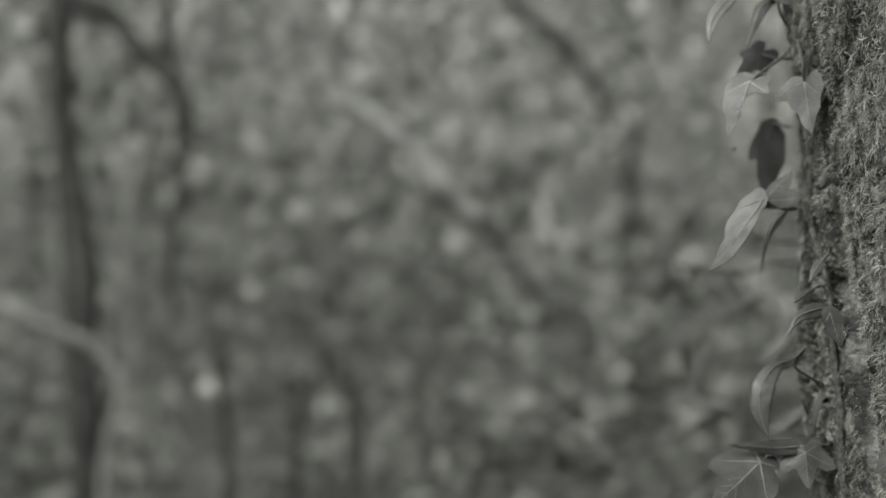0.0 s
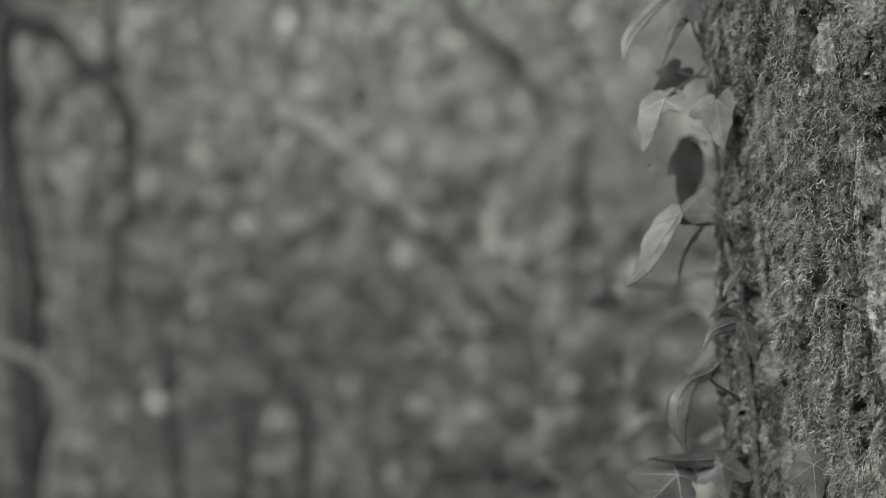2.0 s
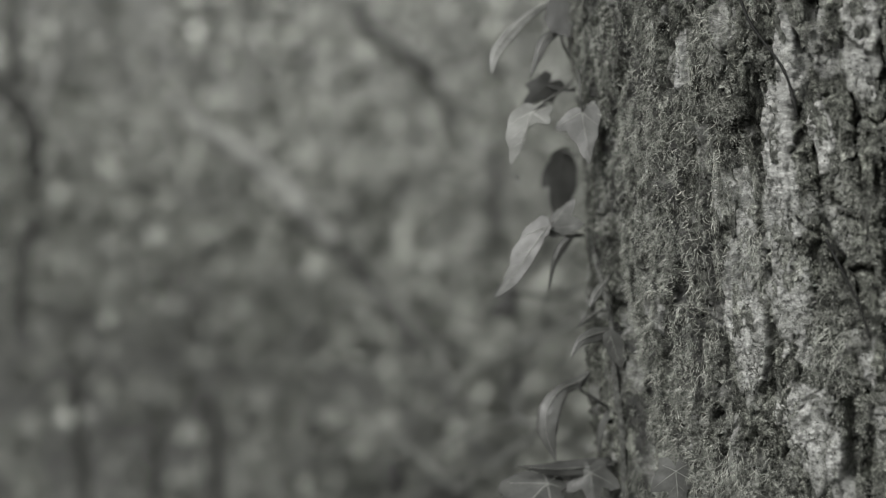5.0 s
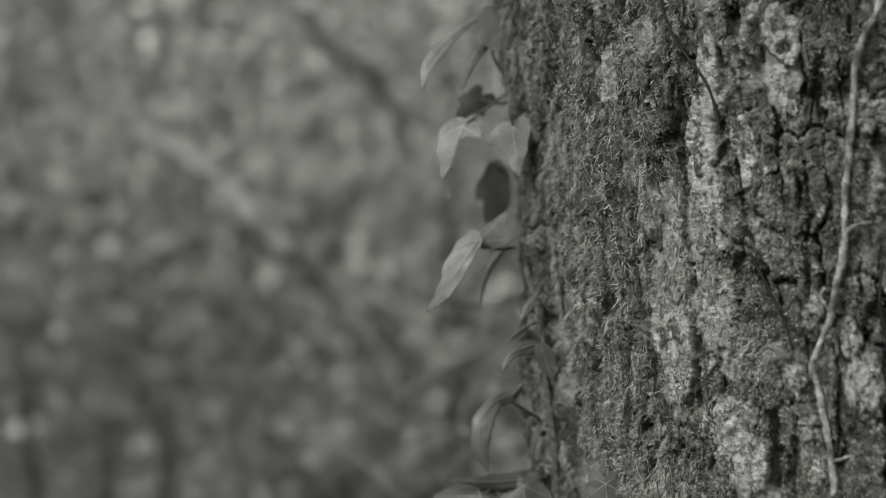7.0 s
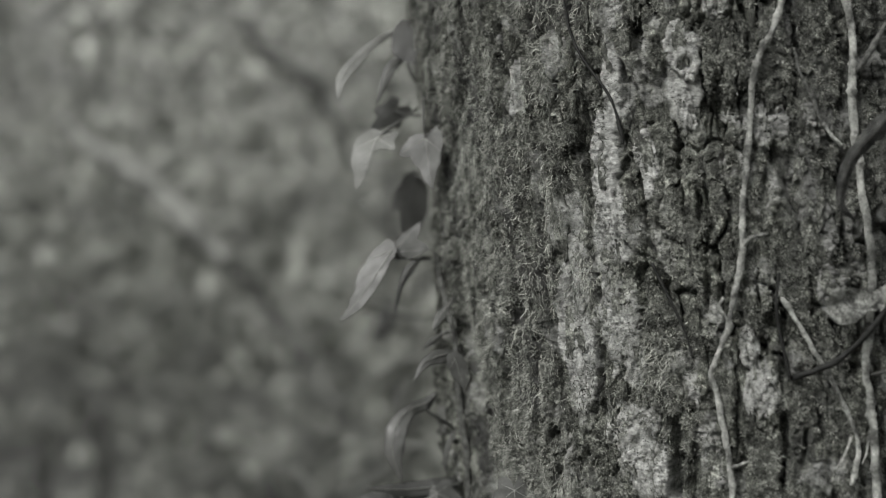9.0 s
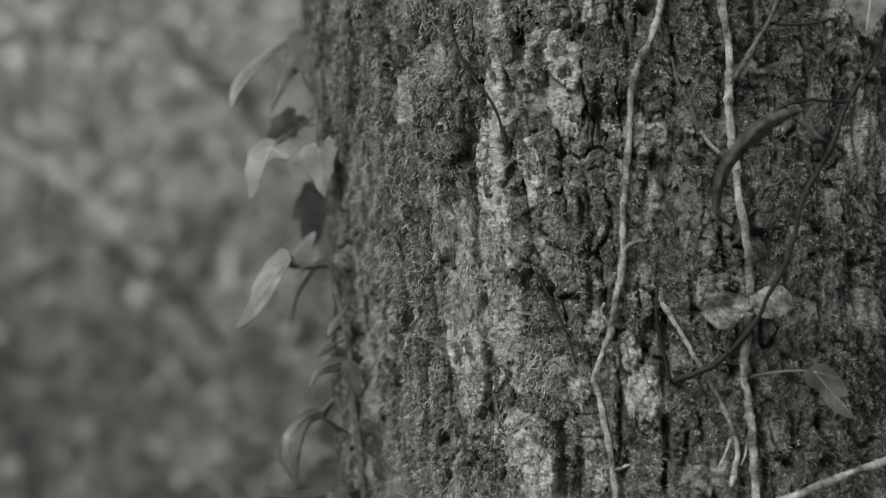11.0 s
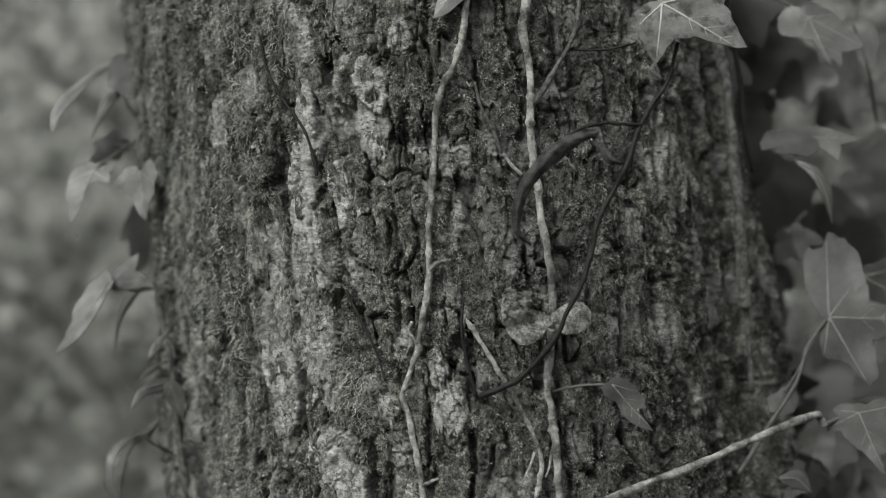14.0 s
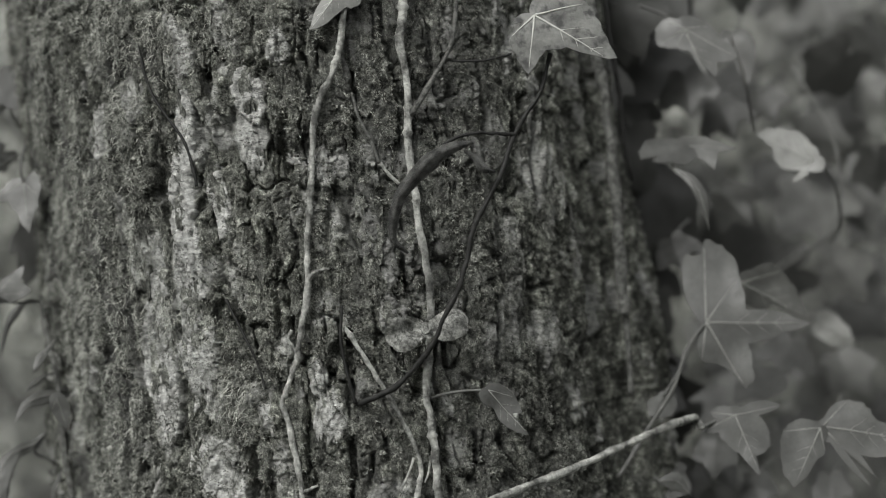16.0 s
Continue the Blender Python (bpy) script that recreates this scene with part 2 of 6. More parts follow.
def ivy_leaf(base, tip, normal, material, width=1.0, droop=0.0, fold=0.15, side=1.0, low=1.0, stalk=None, veins=True, cup=0.0, wave=0.05, seed=0, label="", rib=1.0, rings=7, turns=60, thick=0.0005, cut=1.0, shape=None):
    """An ivy leaf from its stalk's end to its tip, facing along normal; shape: angle and reach of its lobes and notches, where it is not regular."""
    base, tip, normal = Vector(base), Vector(tip), Vector(normal)
    along = tip - base
    length = along.length
    y = along.normalized()
    z = (normal - y * normal.dot(y)).normalized()
    x = y.cross(z)
    if abs(droop) > 1e-3:
        # the chord of the bent midrib reaches the tip
        length *= (droop / 2) / math.sin(droop / 2)
        turn = Matrix.Rotation(droop / 2, 3, x)
        y, z = turn @ y, turn @ z
    m = Matrix((x, y, z)).transposed()
    outline = ivy_outline(side, low, cut)

    if shape:
        turns = 96
        if not any(abs(a) > 150 for a, _ in shape):
            shape = shape + ((180, 0.05),)
        ring_at, ring_to = [q[0] for q in shape], [q[1] for q in shape]
        lobes = []
        for a, r in sorted(shape, key=lambda q: -q[1]):
            if r > 0.3 and all(abs((a - b + 180) % 360 - 180) > 32 for b, _ in lobes):
                lobes.append((a, r))
        ribs = [(a, 0.9) for a, r in lobes]
    else:
        ribs = [(0, 0.93), (57, 0.85), (-57, 0.85), (118, 0.75), (-118, 0.75)]

    def reach(deg):
        if shape:
            return float(np.interp(deg, ring_at, ring_to, period=360))
        deg = abs(deg)
        for (a0, r0), (a1, r1) in zip(outline, outline[1:]):
            if deg <= a1:
                f = (deg - a0) / (a1 - a0)
                f = f * f * (3 - 2 * f) if a0 > 20 else f
                return r0 + (r1 - r0) * f
        return outline[-1][1]

    def place(px, py, lift=0.0):
        q = leaf_bend(Vector((px * width, py, 0)), length, droop, fold, cup, wave, seed)
        return base + m @ (q + Vector((0, 0, lift)))

    ob = thing("ivy_leaf", label or "lobed green ivy leaf on a thin stalk", "leaf", "ivy leaves")
    bm = bmesh.new()
    rnd = random.Random(seed * 13 + 5)
    wob = [1 + rnd.uniform(-0.035, 0.035) for _ in range(turns)]
    layers = []
    for lift in (thick / 2, -thick / 2):
        centre = bm.verts.new(place(0, 0, lift))
        loops = []
        for k in range(1, rings + 1):
            f = k / rings
            ring = []
            for s in range(turns):
                a = -180 + 360 * s / turns
                r = reach(a) * length * f * (1 + (wob[s] - 1) * f)
                ring.append(bm.verts.new(place(r * math.sin(radians(a)), r * math.cos(radians(a)), lift)))
            loops.append(ring)
        layers.append((centre, loops))
    for n, (centre, loops) in enumerate(layers):
        for s in range(turns):
            t = (s + 1) % turns
            tri = (centre, loops[0][t], loops[0][s]) if n == 0 else (centre, loops[0][s], loops[0][t])
            bm.faces.new(tri)
            for a, b in zip(loops, loops[1:]):
                quad = (a[s], a[t], b[t], b[s])
                bm.faces.new(quad if n == 0 else quad[::-1])
    top, bottom = layers[0][1][-1], layers[1][1][-1]
    for s in range(turns):
        t = (s + 1) % turns
        bm.faces.new((top[s], top[t], bottom[t], bottom[s]))
        # a crisp rim
        bm.edges.get((top[s], top[t])).smooth = False
        bm.edges.get((bottom[s], bottom[t])).smooth = False
    for f in bm.faces:
        f.smooth = True
    me = bpy.data.meshes.new("blade")
    bm.normal_update()
    bm.to_mesh(me)
    bm.free()
    me.materials.append(material)
    blade = part("blade", me, ob)
    if veins:
        vm = VEIN if veins == 1 else VEIN_DULL
        for a, share in ribs:
            r = reach(a) * length * share
            pts = [place(math.sin(radians(a)) * r * f, math.cos(radians(a)) * r * f, thick * 0.5) for f in (0.0, 0.14, 0.28, 0.42, 0.56, 0.7, 0.84, 1.0)]
            part("vein", tube("vein", pts, length * 0.011 * rib, vm, length * 0.003 * rib, 2, 5, 0.05, seed), blade, "pale raised leaf vein")
        for a, at in ((0, 0.3), (0, 0.48), (0, 0.66)):
            for sgn in (-1, 1):
                r0, b = length * at, sgn * 42
                ln = length * (0.26 - 0.22 * abs(at - 0.35))
                # side veins stop short of the rim
                for _ in range(6):
                    ex, ey = math.sin(radians(b)) * ln, r0 + math.cos(radians(b)) * ln
                    if math.hypot(ex, ey) > 0.9 * length * reach(math.degrees(math.atan2(ex, ey))):
                        ln *= 0.7
                pts = [place(math.sin(radians(b)) * ln * f, r0 + math.cos(radians(b)) * ln * f, thick * 0.5) for f in (0.0, 0.5, 1.0)]
                part("vein", tube("vein", pts, length * 0.0042 * rib, vm, length * 0.0016 * rib, 3, 4, 0.05, seed), blade, "pale raised leaf vein")
    if stalk:
        pts = [place(0, 0, -thick)] + [Vector(q) for q in stalk]
        part("stalk", tube("stalk", pts, 0.00055, PETIOLE, 0.0008, 6, 6, 0.06, seed), ob, "thin leaf stalk")
    return ob


def arched_leaf(points, left, right, material, seed=0, label="", stalk=None, rib=1.0, stem=None):
    """A long ivy leaf along a curved midrib, with the half widths of its two sides, folded a little along the midrib."""
    steps, across = 6, 9
    line = spline(points, steps)
    n = len(line)
    at = np.linspace(0, len(points) - 1, n)
    wide = [np.interp(at, range(len(points)), w) for w in (left, right)]
    ob = thing("ivy_leaf", label, "leaf", "ivy leaves")
    pts = np.zeros((n, across, 3))
    rnd = random.Random(seed)
    ragged = [[1 + rnd.uniform(-0.05, 0.05) for _ in range(n)] for _ in range(2)]
    for k, p in enumerate(line):
        way = (line[min(k + 1, n - 1)] - line[max(k - 1, 0)]).normalized()
        out = Vector((-0.1, -1.0, 0.25))
        out = (out - way * out.dot(way)).normalized()
        side = way.cross(out)
        for j in range(across):
            u = 2 * j / (across - 1) - 1
            w = wide[0 if u < 0 else 1][k] * ragged[0 if u < 0 else 1][k]
            lift = -0.14 * abs(u) * w + 0.1 * w * noise.noise(Vector((k * 0.4, j * 0.5, seed)))
            pts[k, j] = p + side * (u * w) + out * lift
    blade = part("blade", grid_mesh("blade", pts, material), ob)
    blade.modifiers.new("thickness", "SOLIDIFY").thickness = 0.0005
    mid = [p + Vector((0, -0.0003, 0.0001)) for p in line[::2]]
    part("vein", tube("vein", mid, 0.00026 * rib, VEIN_DULL, 0.0001, 2, 5, 0.05, seed), blade, "pale raised leaf vein")
    if stalk:
        part("stalk", tube("stalk", [line[0]] + [Vector(q) for q in stalk], 0.00055, stem or PETIOLE, 0.0008, 6, 6, 0.06, seed), ob, "thin leaf stalk")
    return ob


# fissures of the bark: half width and depth in millimetres, then degrees round the trunk and height from top to foot
FISSURES_A = (
    (1.0, 7, ((-25.7, 0.9619), (-26.4, 0.9312), (-26.2, 0.9159), (-26.2, 0.8980), (-26.0, 0.8853), (-26.4, 0.8713))),
    (0.8, 5, ((-26.6, 0.8624), (-27.1, 0.8420), (-27.4, 0.8292), (-28.8, 0.8187))),
    (1.1, 6, ((-38.1, 1.0061), (-37.9, 0.9927), (-37.5, 0.9794), (-38.1, 0.9569))),
    (0.8, 5, ((-33.5, 1.0101), (-34.0, 0.9984), (-36.3, 0.9910))),
    (0.7, 5, ((-26.1, 1.0083), (-26.0, 0.9928), (-26.9, 0.9595), (-27.4, 0.9338))),
    (1.2, 5, ((-11.2, 0.9778), (-10.7, 0.9604), (-10.2, 0.9455), (-11.4, 0.9221))),
    (0.9, 5, ((-17.3, 0.9309), (-17.0, 0.9109), (-16.7, 0.8960), (-14.3, 0.8812))),
    (2.2, 7, ((-15.8, 0.8230), (-15.5, 0.8071), (-16.7, 0.7846))),
)
FISSURES_B = (
    (1.2, 7, ((2.9, 0.8762), (2.3, 0.8534), (1.1, 0.8354))),
    (0.9, 5, ((-39.2, 0.9371), (-39.3, 0.9185), (-39.3, 0.9079))),
    (0.7, 4, ((-27.4, 0.8572), (-27.7, 0.8419), (-29.6, 0.8224), (-32.1, 0.8114))),
    (2.0, 5, ((-15.4, 0.9984), (-15.1, 0.9884), (-16.3, 0.9810))),
    (1.5, 6, ((-62.0, 0.8304), (-62.5, 0.7935), (-63.2, 0.7734))),
    (1.5, 4, ((-3.4, 0.9745), (-3.8, 0.9549), (-3.6, 0.9403))),
    (1.0, 4, ((-3.7, 0.9233), (-3.3, 0.9087))),
    (0.9, 4, ((-36.7, 0.8634), (-36.5, 0.8426), (-38.5, 0.8212), (-40.8, 0.7995))),
)
FISSURES_C = (
    (0.9, 4, ((-7.9, 0.9013), (-8.1, 0.8817), (-8.8, 0.8671))),
    (0.9, 5, ((-8.0, 0.9233), (-8.2, 0.9062))),
    (0.8, 5, ((-51.7, 0.8828), (-52.7, 0.8606), (-55.5, 0.8378))),
    (0.8, 5, ((-41.4, 0.9963), (-42.2, 0.9722), (-43.9, 0.9509))),
    (0.9, 5, ((-54.4, 0.9466), (-54.8, 0.9214), (-57.8, 0.8961))),
    (1.0, 7, ((45.8, 0.9240), (47.1, 0.9078))),
    (0.9, 6, ((12.8, 0.9080), (12.6, 0.8890))),
    (1.0, 5, ((28.7, 0.8970), (28.4, 0.8738), (26.8, 0.8509))),
)
FISSURES_D = (
    (1.2, 5, ((43.6, 0.9844), (41.1, 0.9520), (40.5, 0.9306))),
    (1.0, 5, ((25.1, 0.9461), (25.0, 0.9306))),
    (1.0, 5, ((37.3, 0.8964), (36.5, 0.8624), (35.8, 0.8391))),
    (1.4, 6, ((1.1, 0.8259), (0.8, 0.8086), (-0.2, 0.7936))),
    (1.0, 4, ((19.0, 0.8746), (18.6, 0.8544))),
    (0.9, 4, ((4.3, 0.8208), (3.3, 0.8060))),
    (1.2, 6, ((37.8, 0.9889), (36.9, 0.9570), (34.4, 0.9332))),
    (1.0, 5, ((21.8, 0.8261), (20.2, 0.8011))),
)
# the pale lichened band and patches: degrees, height, half width and half height in metres
PALE_BAND = (
    (-20.6, 0.9529, 0.0039, 0.0104),
    (-21.8, 0.9348, 0.0051, 0.0104),
    (-22.2, 0.9166, 0.0067, 0.0117),
    (-23.3, 0.8984, 0.0071, 0.0104),
    (-25.3, 0.8801, 0.0052, 0.0092),
    (-24.0, 0.8619, 0.0109, 0.0117),
    (-20.6, 0.8058, 0.0089, 0.0156),
    (-30.0, 0.8482, 0.0061, 0.0185),
    (45.8, 0.9361, 0.0043, 0.0110),
    (41.0, 0.8683, 0.0032, 0.0076),
    (31.4, 0.8735, 0.0025, 0.0158),
    (-30.1, 0.9858, 0.0056, 0.0080),
    (10.4, 0.9055, 0.0031, 0.0101),
    (10.5, 0.8791, 0.0062, 0.0089),
    (-2.6, 0.8533, 0.0018, 0.0075),
    (-1.3, 0.8322, 0.0035, 0.0063),
    (2.3, 0.9512, 0.0028, 0.0063),
    (9.2, 0.9536, 0.0036, 0.0041),
    (-2.6, 1.0047, 0.0046, 0.0077),
    (-21.3, 0.8416, 0.0045, 0.0104),
    (-14.8, 0.9344, 0.0032, 0.0072),
    (-29.5, 0.8983, 0.0043, 0.0106),
)

# ---- the tree trunk ----
def value_noise(x, y, seed):
    """Smooth random values over a plane, 0 to 1."""
    xi, yi = np.floor(x).astype(np.int64), np.floor(y).astype(np.int64)
    xf, yf = x - xi, y - yi
    u, v = xf * xf * (3 - 2 * xf), yf * yf * (3 - 2 * yf)

    def h(a, b):
        return cell_random(a, b, seed)

    return (h(xi, yi) * (1 - u) + h(xi + 1, yi) * u) * (1 - v) + (h(xi, yi + 1) * (1 - u) + h(xi + 1, yi + 1) * u) * v


def cell_random(a, b, seed):
    n = (a * 374761393 + b * 668265263 + seed * 974711) & 0xFFFFFFFF
    n = ((n ^ (n >> 13)) * 1274126177) & 0xFFFFFFFF
    n = ((n ^ (n >> 16)) * 2246822519) & 0xFFFFFFFF
    return ((n ^ (n >> 15)) & 0xFFFFFF) / float(0x1000000)


def fractal(x, y, seed, octaves=4, gain=0.5):
    total, amp, norm = 0.0, 1.0, 0.0
    for o in range(octaves):
        total = total + amp * value_noise(x * 2.03 ** o + 17.3 * o, y * 2.03 ** o - 9.1 * o, seed + o)
        norm += amp
        amp *= gain
    return total / norm


def cells(x, y, seed, jitter=0.8):
    """Distances to the two nearest scattered seeds and a random number of the nearest."""
    xi, yi = np.floor(x).astype(np.int64), np.floor(y).astype(np.int64)
    f1, f2, own = np.full(x.shape, 9.0), np.full(x.shape, 9.0), np.zeros(x.shape)
    for dx in (-1, 0, 1):
        for dy in (-1, 0, 1):
            a, b = xi + dx, yi + dy
            d = np.hypot(a + 0.5 + jitter * (cell_random(a, b, seed) - 0.5) - x, b + 0.5 + jitter * (cell_random(a, b, seed + 1) - 0.5) - y)
            near = d < f1
            f2 = np.where(near, f1, np.minimum(f2, d))
            own = np.where(near, cell_random(a, b, seed + 2), own)
            f1 = np.where(near, d, f1)
    return f1, f2, own


def step(a, b, x):
    t = np.clip((x - a) / (b - a), 0, 1)
    return t * t * (3 - 2 * t)


def trunk_axis(z):
    h = np.clip(z - 0.9, -0.9, 0.8)
    return 0.0047 - 0.1079 * h, 0.0113 + 0.0637 * h


def trunk_radius(theta, z):
    """Radius without the bark's relief: a swelling in front, a flare at the foot."""
    h = np.clip(z - 0.9, -0.45, 2.5)
    r = 0.1635 + 0.0165 * np.clip(h, -0.3, 0.3) + 0.006 * np.exp(-((np.degrees(theta) / 13.0) ** 2)) + (0.005 + 0.011 * step(0.02, -0.09, h)) * step(-58, -82, np.degrees(theta)) + 0.012 * step(58, 80, np.degrees(theta)) * step(150, 110, np.degrees(theta)) * step(0.98, 0.87, z)
    return r + 0.16 * step(0.5, -0.05, z) ** 2 * (1 + 0.35 * np.cos(5 * theta + 0.6)) - 0.008 * np.clip(z - 1.3, 0, 6)


# pale lichened plates: angle round the trunk in degrees, height, half width and half height in metres
PALE_FRONT = (
    (-8.2, 0.981, 0.0067, 0.0103), (-9.2, 0.960, 0.0047, 0.0103), (-22.4, 0.944, 0.0060, 0.0103), (-16.1, 0.936, 0.0042, 0.0116), (-22.9, 0.925, 0.0055, 0.0090),
    (-21.9, 0.909, 0.0060, 0.0129), (-29.7, 0.902, 0.0058, 0.0155), (-23.7, 0.866, 0.0105, 0.0193), (-31.9, 0.852, 0.0071, 0.0206), (-29.8, 0.880, 0.0087, 0.0077),
    (-22.1, 0.812, 0.0109, 0.0155), (-19.1, 0.799, 0.0067, 0.0103), (2.3, 0.949, 0.0036, 0.0072), (-3.1, 0.854, 0.0031, 0.0077), (-2.4, 0.833, 0.0057, 0.0090),
)
PALE_SIDES = (
    (10.3, 0.876, 0.0058, 0.0103), (44.6, 0.940, 0.0084, 0.0155), (33.9, 0.905, 0.0039, 0.0155), (29.0, 0.953, 0.0037, 0.0077), (-30.7, 0.982, 0.0041, 0.0103),
    (-39.2, 0.965, 0.0032, 0.0103), (-19.8, 0.975, 0.0043, 0.0155), (-2.4, 1.002, 0.0041, 0.0064), (5.0, 0.951, 0.0031, 0.0052),
    (30.7, 0.874, 0.0043, 0.0155), (38.8, 0.868, 0.0042, 0.0129), (42.5, 0.980, 0.0052, 0.0155), (-19.3, 1.006, 0.0067, 0.0129), (-52.3, 0.857, 0.0063, 0.0129),
)


HOLE = (-19.5, 0.9431)
HOLLOW = (22.2, 0.8356)


def bark_relief(theta, z):
    """Height of the bark over the trunk's radius, and where moss and pale lichen lie."""
    s = theta * 0.166
    deg = np.degrees(theta)
    warp_s = s + 0.007 * (fractal(s * 30, z * 12, 11, 3) - 0.5) * 2 + 0.006 * (fractal(s * 120, z * 110, 14, 3) - 0.5)
    warp_z = z + 0.020 * (fractal(s * 25, z * 25, 12, 3) - 0.5) * 2
    pale = np.zeros_like(s)
    ragged = 1.5 * (fractal(s * 150, z * 100, 71, 5, 0.6) - 0.5)
    for d, zz, w, t in PALE_FRONT + PALE_SIDES + PALE_BAND:
        q = np.hypot((s - radians(d) * 0.166) / (1.15 * w), (z - zz) / (1.2 * t)) + ragged
        pale = np.maximum(pale, step(1.05, 0.9, q))
    big = fractal(s * 9, z * 5, 13, 3) - 0.5
    # long plates with deep fissures between them
    f1, f2, own = cells(warp_s / 0.021, warp_z / 0.12, 21, 0.62)
    plate = 1 - (1 - step(0.03, 0.21, f2 - f1)) * (0.15 + 0.85 * step(0.34, 0.48, fractal(s * 55, z * 38, 22, 3))) * (1 - 0.85 * pale)
    g1, g2, own2 = cells(warp_s / 0.0075 + 5, warp_z / 0.014 + 3, 31)
    scale = fractal(warp_s * 105, warp_z * 30, 44, 4, 0.6) * 7
    scale = (np.floor(scale) + step(0.35, 0.65, scale - np.floor(scale))) / 7 - 0.5
    chip = step(0.0, 0.12, g2 - g1)
    fine = fractal(s * 480, z * 230, 41, 4, 0.6) - 0.5
    mid = fractal(s * 170, z * 55, 42, 4, 0.6) - 0.5
    b1, b2, own4 = cells(warp_s / 0.010 + 7, warp_z / 0.045 + 2, 33, 0.6)
    split = (1 - step(0.0, 0.12, b2 - b1)) * step(0.34, 0.54, fractal(s * 70, z * 40, 27, 3))
    # scales that overlap downward, and short cross cracks
    saw = warp_z / (0.007 + 0.006 * own4) + 9 * own4 + 1.2 * (fractal(s * 160, z * 30, 28, 3) - 0.5)
    saw = saw - np.floor(saw)
    lap = (1 - saw) * step(0.0, 0.1, saw) * step(0.38, 0.6, fractal(s * 60, z * 60, 29, 3))
    c1, c2, own5 = cells(warp_s / 0.0052 + 11, warp_z / 0.0045 + 4, 35)
    crack = (1 - step(0.0, 0.10, c2 - c1)) * step(0.45, 0.6, fractal(s * 90, z * 90, 30, 3))
    ridge = np.abs(fractal(warp_s * 150, warp_z * 22, 43, 3) - 0.5) * 2
    k1, k2, own3 = cells(s / 0.0026, z / 0.0026, 46)
    grain = (1 - k1) * own3
    right = step(28, 48, deg)
    edge = step(-64, -70, deg) * step(-100, -92, deg) * step(0.895, 0.87, z)
    moss = (1 - 0.9 * edge) * step(-22, -50, deg + 30 * (fractal(s * 40, z * 25, 51, 3) - 0.5) * 2) * (0.25 + 0.75 * step(0.40, 0.52, fractal(s * 130, z * 60, 52, 3)))
    h = 0.004 * big + 0.0026 * scale - 0.0055 * (1 - plate) * (1 - 0.15 * moss) + 0.0018 * (own - 0.6) * plate
    h = h - 0.0006 * (1 - chip) * (0.3 + own2) * (1 - 0.5 * right) + 0.0008 * (own2 - 0.5) * chip * plate + 0.0016 * (own4 - 0.5)
    h = h + 0.0026 * mid + 0.0024 * fine + 0.0007 * (grain - 0.4) + 0.0017 * (lap - 0.3) * (1 - 0.6 * pale) + 0.0012 * (own5 - 0.5) * (1 - 0.5 * pale) - 0.0016 * crack - 0.0055 * split * (1 - 0.7 * pale) - 0.006 * right * (1 - ridge) * step(0.2, 0.6, plate)
    # fissures that run down the bark with ragged sides
    rough_side = 1.5 * (fractal(s * 260, z * 130, 63, 4, 0.6) - 0.5)
    for wide, deep, way in FISSURES_A + FISSURES_B + FISSURES_C + FISSURES_D:
        top, foot = way[0][1], way[-1][1]
        low, high = min(q[0] for q in way) - 4, max(q[0] for q in way) + 4
        near = (z > foot - 0.004) & (z < top + 0.004) & (deg > low) & (deg < high)
        if not near.any():
            continue
        zn = z[near]
        at = np.interp(zn, [q[1] for q in way[::-1]], [q[0] for q in way[::-1]])
        off = np.abs(s[near] - np.radians(at) * 0.166 + 0.0011 * (fractal(zn * 140, zn * 0 + deep, 64, 3) - 0.5)) / (0.001 * wide)
        cut = step(top + 0.003, top - 0.006, zn) * step(foot - 0.003, foot + 0.006, zn) * step(2.0, 0.8, off + rough_side[near])
        h[near] -= 0.0016 * deep * cut
        pale[near] *= 1 - cut
        moss[near] *= 1 - cut
    # two long dark furrows on the shaded side
    for at, deep, wide in ((56, 0.016, 3.2), (64, 0.012, 2.4), (-63, 0.010, 2.2)):
        wander = at + 3.0 * (fractal(z * 9, z * 0 + at, 61, 2) - 0.5) * 2
        h = h - deep * np.exp(-(((deg - wander) / wide) ** 2)) * (step(0.905, 0.88, z) if at < 0 else 1.0)
    h = h + 0.0010 * pale
    pale = np.clip(pale * (0.6 + 0.75 * step(0.3, 0.6, fractal(s * 260, z * 200, 72, 3))), 0, 1)
    pale = pale * (1 - 0.5 * step(12, 30, deg))
    pale = np.maximum(pale, 0.6 * step(0.56, 0.70, fractal(s * 95, z * 60, 73, 4)) * (1 - 0.7 * moss))
    # a dark hole where a dead rootlet enters the bark
    hole = np.hypot((s - radians(HOLE[0]) * 0.166) / 0.0022, (z - HOLE[1]) / 0.0045)
    h = h - 0.007 * np.exp(-(hole ** 2))
    # a dark rounded hollow between the stems
    hollow = np.hypot((s - radians(HOLLOW[0]) * 0.166) / 0.0050, (z - HOLLOW[1]) / 0.0085)
    h = h - 0.010 * step(1.15, 0.6, hollow)
    pale = pale * step(0.9, 1.3, hollow)
    # knot hole in the pale plate
    ring = (1 + 0.8 * (fractal(s * 200, z * 200, 75, 2) - 0.5)) * np.hypot(s - radians(-7.9) * 0.166, z - 0.9761)
    h = h + 0.0010 * np.exp(-(((ring - 0.005) / 0.002) ** 2)) - 0.005 * np.exp(-((ring / 0.0024) ** 2))
    return np.clip(h, -0.022, 0.0045) - 0.001, moss, pale


